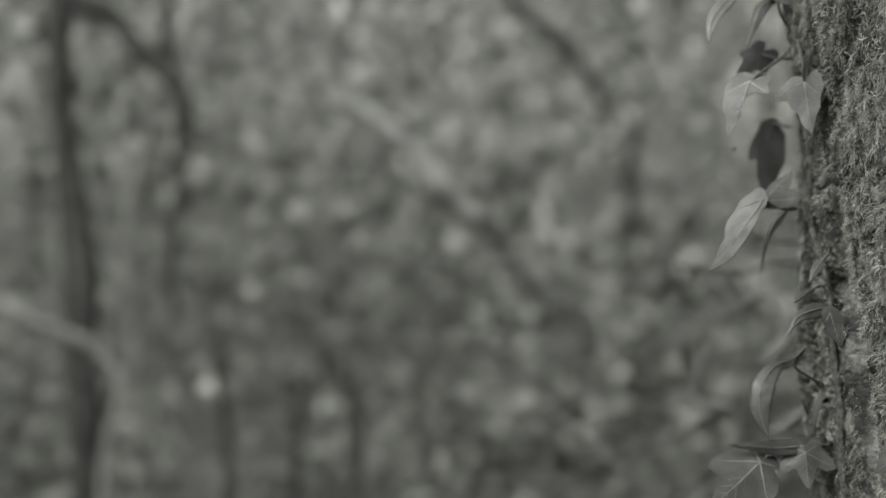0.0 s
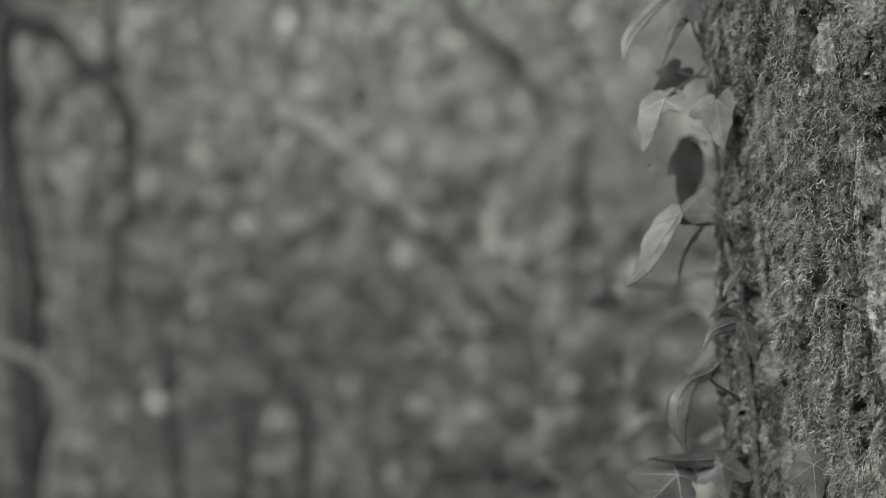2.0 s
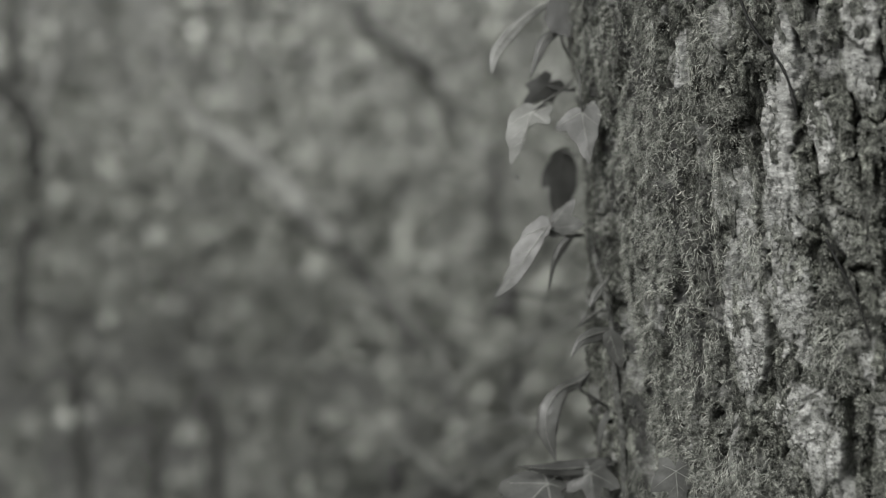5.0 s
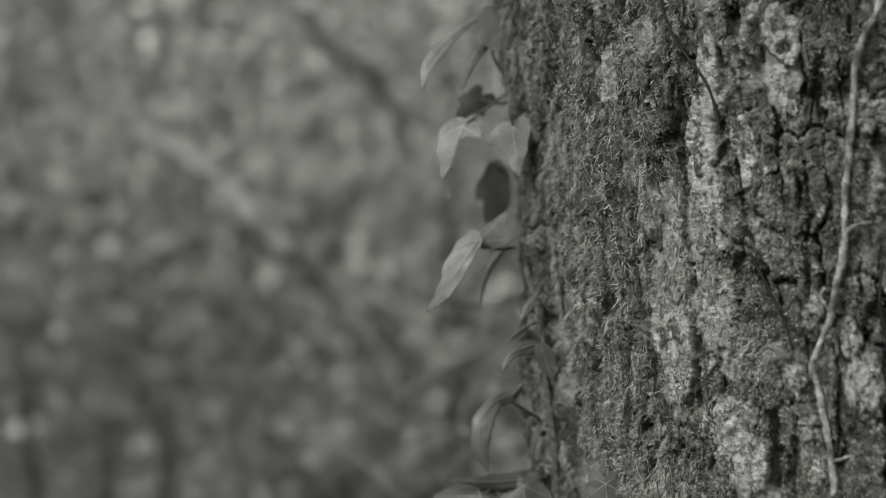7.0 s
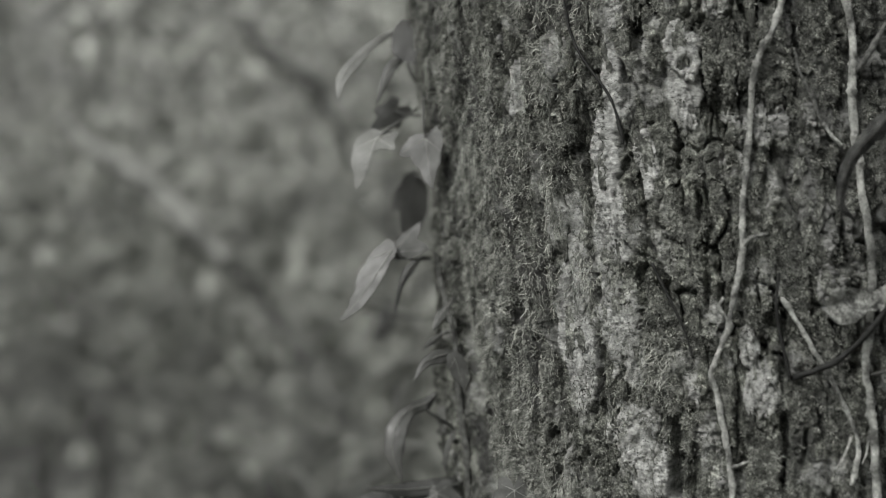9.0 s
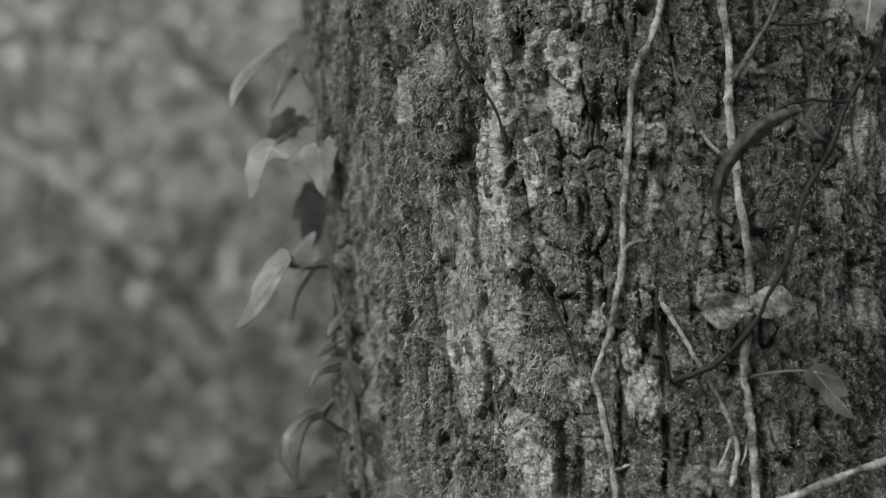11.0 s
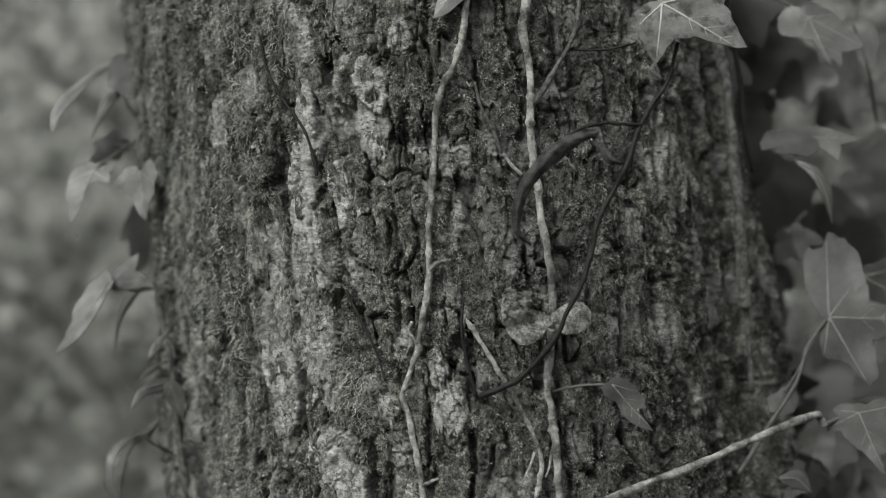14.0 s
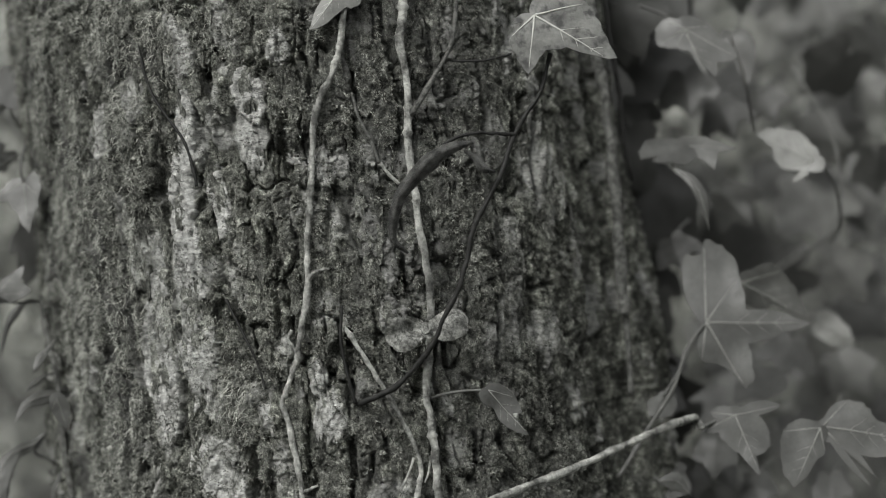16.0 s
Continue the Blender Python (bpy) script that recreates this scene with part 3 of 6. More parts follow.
def algae_cover(theta, z):
    """Dark damp algae over the bark between the ivy stems."""
    s = theta * 0.166
    return step(-8, 8, np.degrees(theta)) * step(46, 26, np.degrees(theta)) * step(0.30, 0.5, fractal(s * 45, z * 25, 81, 4)) * 0.55


def trunk_point(theta, z, lift=0.0, relief=None):
    h = relief if relief is not None else bark_relief(np.array([theta]), np.array([z]))[0][0]
    r = trunk_radius(np.array([theta]), np.array([z]))[0] + h + lift
    ax, ay = trunk_axis(z)
    return Vector((float(ax + r * math.sin(theta)), float(ay - r * math.cos(theta)), float(z)))


def tree_trunk():
    th = np.radians(np.concatenate([np.linspace(-180, -106, 40, endpoint=False), np.linspace(-106, -72, 70, endpoint=False), np.linspace(-72, 62, 720, endpoint=False), np.linspace(62, 96, 90, endpoint=False), np.linspace(96, 180, 44, endpoint=False)]))
    zs = np.concatenate([np.linspace(-0.05, 0.66, 50, endpoint=False), np.linspace(0.66, 0.765, 60, endpoint=False), np.linspace(0.765, 1.04, 490, endpoint=False), np.linspace(1.04, 1.14, 50, endpoint=False), np.linspace(1.14, 7.5, 80)])
    theta, z = np.meshgrid(th, zs)
    h, moss, pale = bark_relief(theta, z)
    r = trunk_radius(theta, z) + h
    ax, ay = trunk_axis(z)
    pts = np.stack([ax + r * np.sin(theta), ay - r * np.cos(theta), z], -1)
    me = grid_mesh("trunk", pts, BARK, wrap=True)
    for name, values in (("moss", moss), ("pale", pale), ("algae", algae_cover(theta, z))):
        me.attributes.new(name, "FLOAT", "POINT").data.foreach_set("value", values.astype(np.float32).ravel())
    ob = thing("tree", "mature tree trunk with grey fissured lichened bark", "tree")
    body = part("trunk", me, ob, "deeply fissured grey bark with pale lichen plates")
    bark_plates(body)
    bark_flakes(body)
    return ob


# large pale plates: degrees round the trunk, height, half width, half height, lift of the lower rim
PLATES = (
    (-29.3, 0.881, 0.0078, 0.0136, 0.0018), (-32.1, 0.834, 0.0066, 0.0227, 0.0025), (-8.8, 0.968, 0.0086, 0.0202, 0.0012), (-22.1, 0.803, 0.0100, 0.0204, 0.0012),
    (-2.5, 1.000, 0.0042, 0.0040, 0.0018), (-38.6, 0.970, 0.0033, 0.0120, 0.0010), (2.1, 0.948, 0.0044, 0.0091, 0.0014), (-2.2, 0.954, 0.0053, 0.0032, 0.0010),
    (-2.4, 0.854, 0.0034, 0.0063, 0.0010), (-1.1, 0.837, 0.0064, 0.0120, 0.0022), (-33.1, 0.909, 0.0072, 0.0132, 0.0012), (-24.6, 0.899, 0.0072, 0.0189, 0.0008),
    (-23.1, 0.860, 0.0107, 0.0151, 0.0012), (-12.1, 0.837, 0.0038, 0.0101, 0.0010),
)


def bark_plates(body):
    """The large pale plates of bark with ragged, slightly lifted rims."""
    sides, rings = 64, 16
    for d, zc, w, t, lift in PLATES:
        a = np.arange(sides) / sides * 2 * math.pi
        jag = 1.02 + 0.62 * (fractal(np.cos(a) * 3.2 + d, np.sin(a) * 3.2 + zc * 90, 95, 5, 0.65) - 0.5) * 2
        pw = 2.0
        rim = (np.abs(np.cos(a)) ** pw + np.abs(np.sin(a)) ** pw) ** (-1 / pw) * jag
        f = np.concatenate([np.linspace(0.02, 1, rings), [1.0]])
        F, A = np.meshgrid(f, a, indexing="ij")
        R = rim[None, :]
        th = radians(d) + 0.86 * F * R * w * np.cos(A) / 0.166
        z = zc + 0.95 * F * R * t * np.sin(A)
        h = bark_relief(th, z)[0]
        level = np.percentile(h, 40)
        up = level + 0.0002 + 0.8 * np.clip(h - level, -0.0025, 0.004) + 0.5 * lift * np.clip(-np.sin(A), 0, 1) * F ** 3 + 0.0010 * (fractal(th * 0.166 * 300, z * 900, 96, 4, 0.65) - 0.5)
        up[-1] -= 0.0045
        r = trunk_radius(th, z) + up
        ax, ay = trunk_axis(z)
        pts = np.stack([ax + r * np.sin(th), ay - r * np.cos(th), z], -1)
        me = grid_mesh("bark_plate", pts, BARK, wrap=True)
        worn = fractal(th * 0.166 * 300, z * 240, 97, 4, 0.6)
        cover = step(1.15, 0.62, F + 0.9 * (worn - 0.5)) * (0.55 + 0.6 * step(0.3, 0.6, worn))
        for name, values in (("moss", th * 0), ("pale", np.clip(cover, 0, 1)), ("algae", th * 0)):
            me.attributes.new(name, "FLOAT", "POINT").data.foreach_set("value", values.astype(np.float32).ravel())
        part("bark_plate", me, body, "pale lichened plate of bark")


def bark_flakes(body):
    """Loose scales of bark, each a thin irregular plate of its own."""
    rng = np.random.RandomState(77)
    n, sides = 270, 14
    deg = np.where(rng.rand(n) < 0.75, rng.uniform(-48, 34, n), rng.uniform(34, 70, n))
    zc = rng.uniform(0.735, 1.06, n)
    half_w, half_h = rng.uniform(0.0022, 0.0058, n), rng.uniform(0.004, 0.013, n)
    for k in range(n):
        a = np.arange(sides) / sides * 2 * math.pi
        jag = rng.uniform(0.55, 1.25, sides)
        f = np.concatenate([[0.0], np.full(sides, 0.55), np.full(sides, 1.0), np.full(sides, 1.0)])
        ang = np.concatenate([[0.0], a, a, a])
        jj = np.concatenate([[1.0], jag, jag, jag])
        th = radians(deg[k]) + f * jj * half_w[k] * np.sign(np.cos(ang)) * np.abs(np.cos(ang)) / 0.166
        z = zc[k] + f * jj * half_h[k] * np.sign(np.sin(ang)) * np.abs(np.sin(ang))
        h = bark_relief(th, z)[0]
        level = np.percentile(h[: 1 + sides], 58)
        lift = level + 0.0002 + 0.45 * (h - level) + 0.0016 * rng.rand() * f * np.sin(ang + rng.rand() * 6)
        lift[1 + 2 * sides:] -= 0.0032
        r = trunk_radius(th, z) + lift
        ax, ay = trunk_axis(z)
        pts = np.stack([ax + r * np.sin(th), ay - r * np.cos(th), z], -1)
        faces = [(0, 1 + s, 1 + (s + 1) % sides) for s in range(sides)]
        for ring in (0, 1):
            faces += [(1 + ring * sides + s, 1 + (ring + 1) * sides + s, 1 + (ring + 1) * sides + (s + 1) % sides, 1 + ring * sides + (s + 1) % sides) for s in range(sides)]
        part("bark_flake", mesh_from("bark_flake", pts, faces, FLAKE, False), body)


def fibres(name, theta, z, lift, length, width, seed, material):
    """Many thin curled fronds that root on the bark and hang, combed alike within a tuft."""
    rng = np.random.RandomState(seed)
    n = len(theta)
    s = theta * 0.166
    r = trunk_radius(theta, z) + bark_relief(theta, z)[0] + lift
    ax, ay = trunk_axis(z)
    p = np.stack([ax + r * np.sin(theta), ay - r * np.cos(theta), z], -1)
    out = np.stack([np.sin(theta), -np.cos(theta), np.zeros(n)], -1)
    side = np.stack([np.cos(theta), np.sin(theta), np.zeros(n)], -1)
    up = np.array([0, 0, 1.0])
    comb = 5.5 * (fractal(s * 95, z * 80, 56, 3) - 0.5) - 0.2 + rng.normal(0, 0.7, n)
    way = side * np.sin(comb)[:, None] - up * np.cos(comb)[:, None] + out * rng.uniform(0.1, 1.3, (n, 1))
    curl = rng.normal(0, 1.0, (n, 1))
    segs = 5
    rings = []
    for k in range(segs):
        way = way / np.linalg.norm(way, axis=1, keepdims=True)
        flat = np.cross(way, out + 0.5 * rng.normal(0, 0.5, (n, 3)))
        flat = flat / (np.linalg.norm(flat, axis=1, keepdims=True) + 1e-9)
        w = width[:, None] * (1.0 - 0.75 * k / (segs - 1))
        rings.append(np.stack([p - w * flat, p + w * flat], 1))
        p = p + way * (length / (segs - 1))[:, None]
        way = way + flat * curl * 0.6 - 0.30 * up - 0.16 * out + rng.normal(0, 0.16, (n, 3))
    verts = np.stack(rings, 1).reshape(-1, 3)
    base = (np.arange(n) * segs * 2)[:, None, None]
    a = np.arange(segs - 1) * 2
    quads = (base + np.stack([a, a + 1, a + 3, a + 2], -1)[None]).reshape(-1, 4)
    return quads_mesh(name, verts, quads, material)


def fuzz(name, theta, z, length, width, seed, material):
    """Very many tiny bent blades, a folded kite each."""
    rng = np.random.RandomState(seed)
    n = len(theta)
    r = trunk_radius(theta, z) + bark_relief(theta, z)[0]
    ax, ay = trunk_axis(z)
    p = np.stack([ax + r * np.sin(theta), ay - r * np.cos(theta), z], -1)
    out = np.stack([np.sin(theta), -np.cos(theta), np.zeros(n)], -1)
    side = np.stack([np.cos(theta), np.sin(theta), np.zeros(n)], -1)
    up = np.array([0, 0, 1.0])
    way = out * rng.uniform(0.1, 0.5, (n, 1)) + side * rng.normal(0, 0.8, (n, 1)) + up * rng.normal(-0.15, 0.7, (n, 1))
    way /= np.linalg.norm(way, axis=1, keepdims=True)
    flat = np.cross(way, out + rng.normal(0, 0.4, (n, 3)))
    flat *= width[:, None] / (np.linalg.norm(flat, axis=1, keepdims=True) + 1e-9)
    mid = p + way * (length * 0.55)[:, None]
    tip = mid + (way + rng.normal(0, 0.6, (n, 3)) - 0.3 * up) * (length * 0.45)[:, None]
    verts = np.stack([p, mid - flat, tip, mid + flat], 1).reshape(-1, 3)
    quads = np.arange(n)[:, None] * 4 + np.arange(4)[None]
    return quads_mesh(name, verts, quads, material)


def moss_cover():
    rng = np.random.RandomState(3)
    n = 560000
    theta, z = np.radians(rng.uniform(-104, 40, n)), rng.uniform(0.68, 1.12, n)
    h, moss, pale = bark_relief(theta, z)
    s = theta * 0.166
    tufts = step(0.42, 0.54, fractal(s * 130, z * 75, 53, 3)) * (0.2 + 0.8 * step(0.36, 0.55, fractal(s * 45, z * 22, 54, 3)))
    keep = (rng.rand(n) < moss * (0.2 + 0.8 * tufts)) & (h > -0.0050)
    theta, z = theta[keep][:105000], z[keep][:105000]
    n = len(theta)
    me = fibres("moss", theta, z, 0.0005, rng.uniform(0.0024, 0.0070, n), rng.uniform(0.00009, 0.00023, n), 4, MOSS)
    thing("moss", "stringy grey-green moss hanging on the bark", "moss", kind="stuff", data=me)
    m = 620000
    theta, z = np.radians(rng.uniform(-60, 84, m)), rng.uniform(0.73, 1.07, m)
    h, moss, pale = bark_relief(theta, z)
    s = theta * 0.166
    keep = (h > -0.0042) & (rng.rand(m) < (1 - 0.85 * pale) * (0.06 + 0.94 * step(0.44, 0.58, fractal(s * 140, z * 90, 91, 4))))
    theta, z = theta[keep][:190000], z[keep][:190000]
    m = len(theta)
    me = fuzz("moss", theta, z, rng.uniform(0.0006, 0.0020, m), rng.uniform(0.00014, 0.00034, m), 5, MOSS_SHORT)
    thing("moss", "short thin moss in the bark's cracks", "moss", kind="stuff", data=me)


tree_trunk()
moss_cover()


# ---- ivy stems on the bark ----
def vine(material, radius, points, label, end=None):
    me = tube("vine_stem", points, radius, material, end, 11, 12, 0.11)
    return thing("vine_stem", label, "vine", "ivy stems", data=me)


stem = vine(STEM_PALE, 0.00152, [(0.0188, -0.1482, 1.0447), (0.0172, -0.1498, 1.0251), (0.0158, -0.1509, 1.0172), (0.0138, -0.1526, 1.0017), (0.0099, -0.1547, 0.9900), (0.0046, -0.1558, 0.9798), (0.0022, -0.1564, 0.9708), (0.0009, -0.1575, 0.9555), (0.0000, -0.1582, 0.9377), (-0.0013, -0.1588, 0.9224), (-0.0022, -0.1594, 0.9097), (-0.0019, -0.1600, 0.8983), (-0.0035, -0.1602, 0.8843), (-0.0063, -0.1603, 0.8717), (-0.0079, -0.1599, 0.8615), (-0.0126, -0.1590, 0.8488), (-0.0148, -0.1586, 0.8424), (-0.0119, -0.1597, 0.8310), (-0.0088, -0.1608, 0.8158), (-0.0065, -0.1618, 0.8032), (-0.0055, -0.1625, 0.7881)], 'pale woody ivy stem climbing the bark', end=0.00128)
part("side_shoot", tube("side_shoot", [(-0.0017, -0.1600, 0.8980), (0.0014, -0.1650, 0.9014), (0.0045, -0.1659, 0.9026), (0.0080, -0.1649, 0.9032)], 0.00104, STEM_PALE, 0.00072, 6, 8, 0.09), stem, 'short broken side shoot of an ivy stem')
part("side_shoot", tube("side_shoot", [(-0.0060, -0.1618, 0.8027), (-0.0027, -0.1663, 0.8049), (0.0011, -0.1683, 0.8067)], 0.00096, STEM_PALE, 0.00056, 6, 8, 0.09), stem, 'short broken side shoot of an ivy stem')
part("side_shoot", tube("side_shoot", [(-0.0099, -0.1593, 0.8755), (-0.0116, -0.1588, 0.8717), (-0.0085, -0.1598, 0.8671), (-0.0075, -0.1604, 0.8641)], 0.00072, STEM_PALE, 0.00056, 6, 8, 0.09), stem, 'thin broken ivy shoot on the bark')
stem = vine(STEM_PALE, 0.00192, [(0.0441, -0.1385, 1.0459), (0.0427, -0.1411, 1.0259), (0.0414, -0.1428, 1.0101), (0.0429, -0.1439, 0.9943), (0.0443, -0.1450, 0.9760), (0.0440, -0.1462, 0.9604), (0.0450, -0.1473, 0.9447), (0.0473, -0.1474, 0.9318), (0.0490, -0.1480, 0.9162), (0.0518, -0.1486, 0.9006), (0.0528, -0.1492, 0.8877), (0.0520, -0.1508, 0.8723), (0.0512, -0.1524, 0.8596), (0.0502, -0.1536, 0.8469), (0.0517, -0.1541, 0.8341), (0.0534, -0.1553, 0.8188), (0.0546, -0.1559, 0.8035), (0.0550, -0.1570, 0.7858)], 'thick pale ivy stem climbing the bark', end=0.00168)
part("side_shoot", tube("side_shoot", [(0.0447, -0.1451, 0.9713), (0.0490, -0.1460, 0.9771), (0.0544, -0.1429, 0.9864), (0.0625, -0.1377, 1.0011), (0.0667, -0.1345, 1.0159), (0.0681, -0.1298, 1.0430)], 0.0012, STEM_GREY, 0.00096, 6, 8, 0.09), stem, 'grey ivy side stem leaving a thicker one')
stem = vine(STEM_GREY, 0.00072, [(0.0190, -0.1527, 0.9823), (0.0221, -0.1527, 0.9707), (0.0270, -0.1523, 0.9616), (0.0311, -0.1519, 0.9500)], 'thin ivy rootlet stem on the bark', end=0.0008)
part("side_shoot", tube("side_shoot", [(0.0311, -0.1519, 0.9500), (0.0356, -0.1509, 0.9448), (0.0395, -0.1499, 0.9404)], 0.00088, STEM_PALE, 0.00088, 6, 8, 0.09), stem, 'bleached tip of a thin ivy stem')
stem = vine(STEM_PALE, 0.00104, [(0.0147, -0.1611, 0.8763), (0.0215, -0.1606, 0.8647), (0.0276, -0.1602, 0.8544), (0.0337, -0.1592, 0.8440), (0.0398, -0.1588, 0.8323), (0.0453, -0.1578, 0.8193), (0.0469, -0.1579, 0.8091), (0.0441, -0.1600, 0.7968)], 'thin grey ivy stem crossing the bark', end=0.00104)
part("side_shoot", tube("side_shoot", [(0.0440, -0.1583, 0.8169), (0.0411, -0.1599, 0.8095), (0.0374, -0.1615, 0.8023)], 0.00064, STEM_PALE, 0.00048, 6, 8, 0.09), stem, 'short pale rootlet of the ivy')
part("side_shoot", tube("side_shoot", [(0.0514, -0.1558, 0.8169), (0.0502, -0.1569, 0.8101), (0.0483, -0.1579, 0.8052)], 0.00064, STEM_PALE, 0.00032, 6, 8, 0.09), stem, 'short pale rootlet of the ivy')
stem = vine(STEM_DARK, 0.00072, [(0.0131, -0.1605, 0.8865), (0.0123, -0.1611, 0.8739), (0.0143, -0.1617, 0.8586), (0.0181, -0.1623, 0.8421)], 'thin dark dead stem on the bark', end=0.00072)
stem = vine(STEM_DARK, 0.0005, [(-0.0818, -0.1317, 1.0091), (-0.0773, -0.1339, 0.9903), (-0.0695, -0.1374, 0.9766), (-0.0598, -0.1414, 0.9630), (-0.0553, -0.1435, 0.9497), (-0.0539, -0.1441, 0.9419)], 'thin dark dead rootlet in the bark', end=0.0008)
stem = vine(STEM_DARK, 0.00064, [(-0.0407, -0.1494, 0.8897), (-0.0328, -0.1525, 0.8743), (-0.0264, -0.1545, 0.8614), (-0.0227, -0.1561, 0.8487)], 'thin dark dead rootlet in the bark', end=0.00048)
stem = vine(STEM_DARK, 0.00056, [(0.0650, -0.1347, 0.9980), (0.0782, -0.1346, 0.9977), (0.0887, -0.1355, 0.9995), (0.0926, -0.1375, 1.0005)], 'thin dark leaf stalk over the bark', end=0.00056)
stem = vine(STEM_DARK, 0.00096, [(0.1088, -0.1614, 0.9968), (0.1045, -0.1635, 0.9806), (0.0972, -0.1637, 0.9694), (0.0920, -0.1638, 0.9606), (0.0865, -0.1670, 0.9455), (0.0786, -0.1691, 0.9306), (0.0728, -0.1713, 0.9194), (0.0701, -0.1724, 0.9083), (0.0658, -0.1736, 0.8934), (0.0600, -0.1737, 0.8824), (0.0535, -0.1728, 0.8688), (0.0457, -0.1700, 0.8587), (0.0367, -0.1671, 0.8498), (0.0263, -0.1643, 0.8447), (0.0189, -0.1603, 0.8416)], 'smooth dark ivy shoot arching over the bark', end=0.00128)
stem = vine(STEM_DARK, 0.00072, [(0.0920, -0.1638, 0.9612), (0.0843, -0.1679, 0.9613), (0.0768, -0.1709, 0.9617), (0.0680, -0.1730, 0.9603), (0.0604, -0.1741, 0.9567), (0.0546, -0.1742, 0.9521)], 'thin dark stalk of a withered leaf', end=0.00072)
stem = vine(STEM_PALE, 0.00152, [(0.0508, -0.1865, 0.7904), (0.0756, -0.1767, 0.7992), (0.0938, -0.1601, 0.8029), (0.1128, -0.1449, 0.8069), (0.1418, -0.1196, 0.8144), (0.1657, -0.1044, 0.8214), (0.1784, -0.0943, 0.8237), (0.1822, -0.0912, 0.8230), (0.1847, -0.0892, 0.8185)], 'straight pale twig leaning across the trunk and its ivy', end=0.00176)
stem = vine(STEM_GREY, 0.00288, [(0.1362, -0.0606, 1.0600), (0.1385, -0.0650, 1.0186), (0.1425, -0.0647, 0.9895), (0.1456, -0.0669, 0.9546), (0.1473, -0.0707, 0.9198), (0.1487, -0.0739, 0.8910), (0.1498, -0.0756, 0.8739)], 'thick dark ivy stem on the shaded bark', end=0.0028)
stem = vine(STEM_GREY, 0.00144, [(0.1486, -0.0645, 0.9488), (0.1490, -0.0697, 0.9140), (0.1504, -0.0730, 0.8852), (0.1511, -0.0767, 0.8567), (0.1513, -0.0799, 0.8342)], 'grey ivy stem on the shaded bark', end=0.00144)
stem = vine(STEM_DARK, 0.0013, [(0.1455, -0.0385, 1.0584), (0.1482, -0.0438, 1.0215), (0.1529, -0.0445, 0.9885), (0.1549, -0.0483, 0.9613), (0.1586, -0.0479, 0.9434)], "dark ivy stem at the trunk's edge", end=0.0012)
stem = vine(PETIOLE, 0.00088, [(0.1915, -0.0638, 0.8680), (0.1817, -0.0690, 0.8555), (0.1725, -0.0792, 0.8365), (0.1572, -0.0845, 0.8147), (0.1434, -0.0898, 0.7946)], 'slender green ivy shoot', end=0.00112)
stem = vine(PETIOLE, 0.00104, [(0.2731, 0.0831, 1.0152), (0.2913, 0.0629, 0.9735), (0.2940, 0.0526, 0.9409), (0.2876, 0.0424, 0.9175), (0.2656, 0.0321, 0.9016), (0.2436, 0.0218, 0.8892), (0.2266, 0.0016, 0.8854)], 'slender green ivy shoot', end=0.00104)
stem = vine(PETIOLE, 0.00096, [(0.2164, -0.0173, 1.0234), (0.2250, -0.0175, 0.9955), (0.2332, 0.0024, 0.9721)], 'slender green ivy shoot', end=0.0008)
stem = vine(STEM_GREY, 0.00144, [(-0.1583, -0.0307, 0.8894), (-0.1540, -0.0401, 0.8751), (-0.1494, -0.0483, 0.8612), (-0.1442, -0.0560, 0.8447), (-0.1413, -0.0590, 0.8194), (-0.1372, -0.0622, 0.7944), (-0.1358, -0.0614, 0.7687), (-0.1330, -0.0616, 0.7375)], "dark ivy stem along the trunk's edge", end=0.00176)

# withered rolled leaf hanging from the dark shoot
def withered_leaf(points, widths, label):
    line = spline(points, 6)
    n = len(line)
    pts = np.zeros((n, 15, 3))
    for k, p in enumerate(line):
        way = (line[min(k + 1, n - 1)] - line[max(k - 1, 0)]).normalized()
        out = Vector((0, -1, 0.1))
        out = (out - way * out.dot(way)).normalized()
        side = way.cross(out)
        f = k / (n - 1) * (len(widths) - 1)
        i = min(int(f), len(widths) - 2)
        w = widths[i] + (widths[i + 1] - widths[i]) * (f - i)
        for j in range(15):
            a = radians(-150 + 300 * j / 14)
            r = w * (1 + 0.22 * noise.noise(Vector((k * 0.35, j * 0.5, 3.0))) + 0.2 * noise.noise(Vector((k * 0.12, j * 1.7, 8.0))) + 0.3 * (j == 7) - 0.15 * (j in (5, 9)))
            pts[k, j] = p + (out * math.cos(a) + side * math.sin(a)) * r
    me = grid_mesh("withered_leaf", pts, DRY)
    ob = thing("withered_leaf", label, "leaf", data=me)
    ob.modifiers.new("thickness", "SOLIDIFY").thickness = 0.0005
    return ob


withered_leaf([(0.0731, -0.1740, 0.9574), (0.0641, -0.1761, 0.9550), (0.0554, -0.1772, 0.9499), (0.0478, -0.1773, 0.9429), (0.0414, -0.1764, 0.9349), (0.0379, -0.1745, 0.9251), (0.0376, -0.1716, 0.9152), (0.0435, -0.1676, 0.9093)], (0.0008, 0.0026, 0.0034, 0.0034, 0.0030, 0.0024, 0.0016, 0.0006), 'dark withered ivy leaf rolled into a curved tube')
withered_leaf([(0.0696, -0.1740, 0.9535), (0.0744, -0.1760, 0.9503), (0.0775, -0.1770, 0.9457), (0.0827, -0.1750, 0.9440)], (0.0006, 0.0018, 0.0019, 0.0005), 'dark shred of a withered leaf')

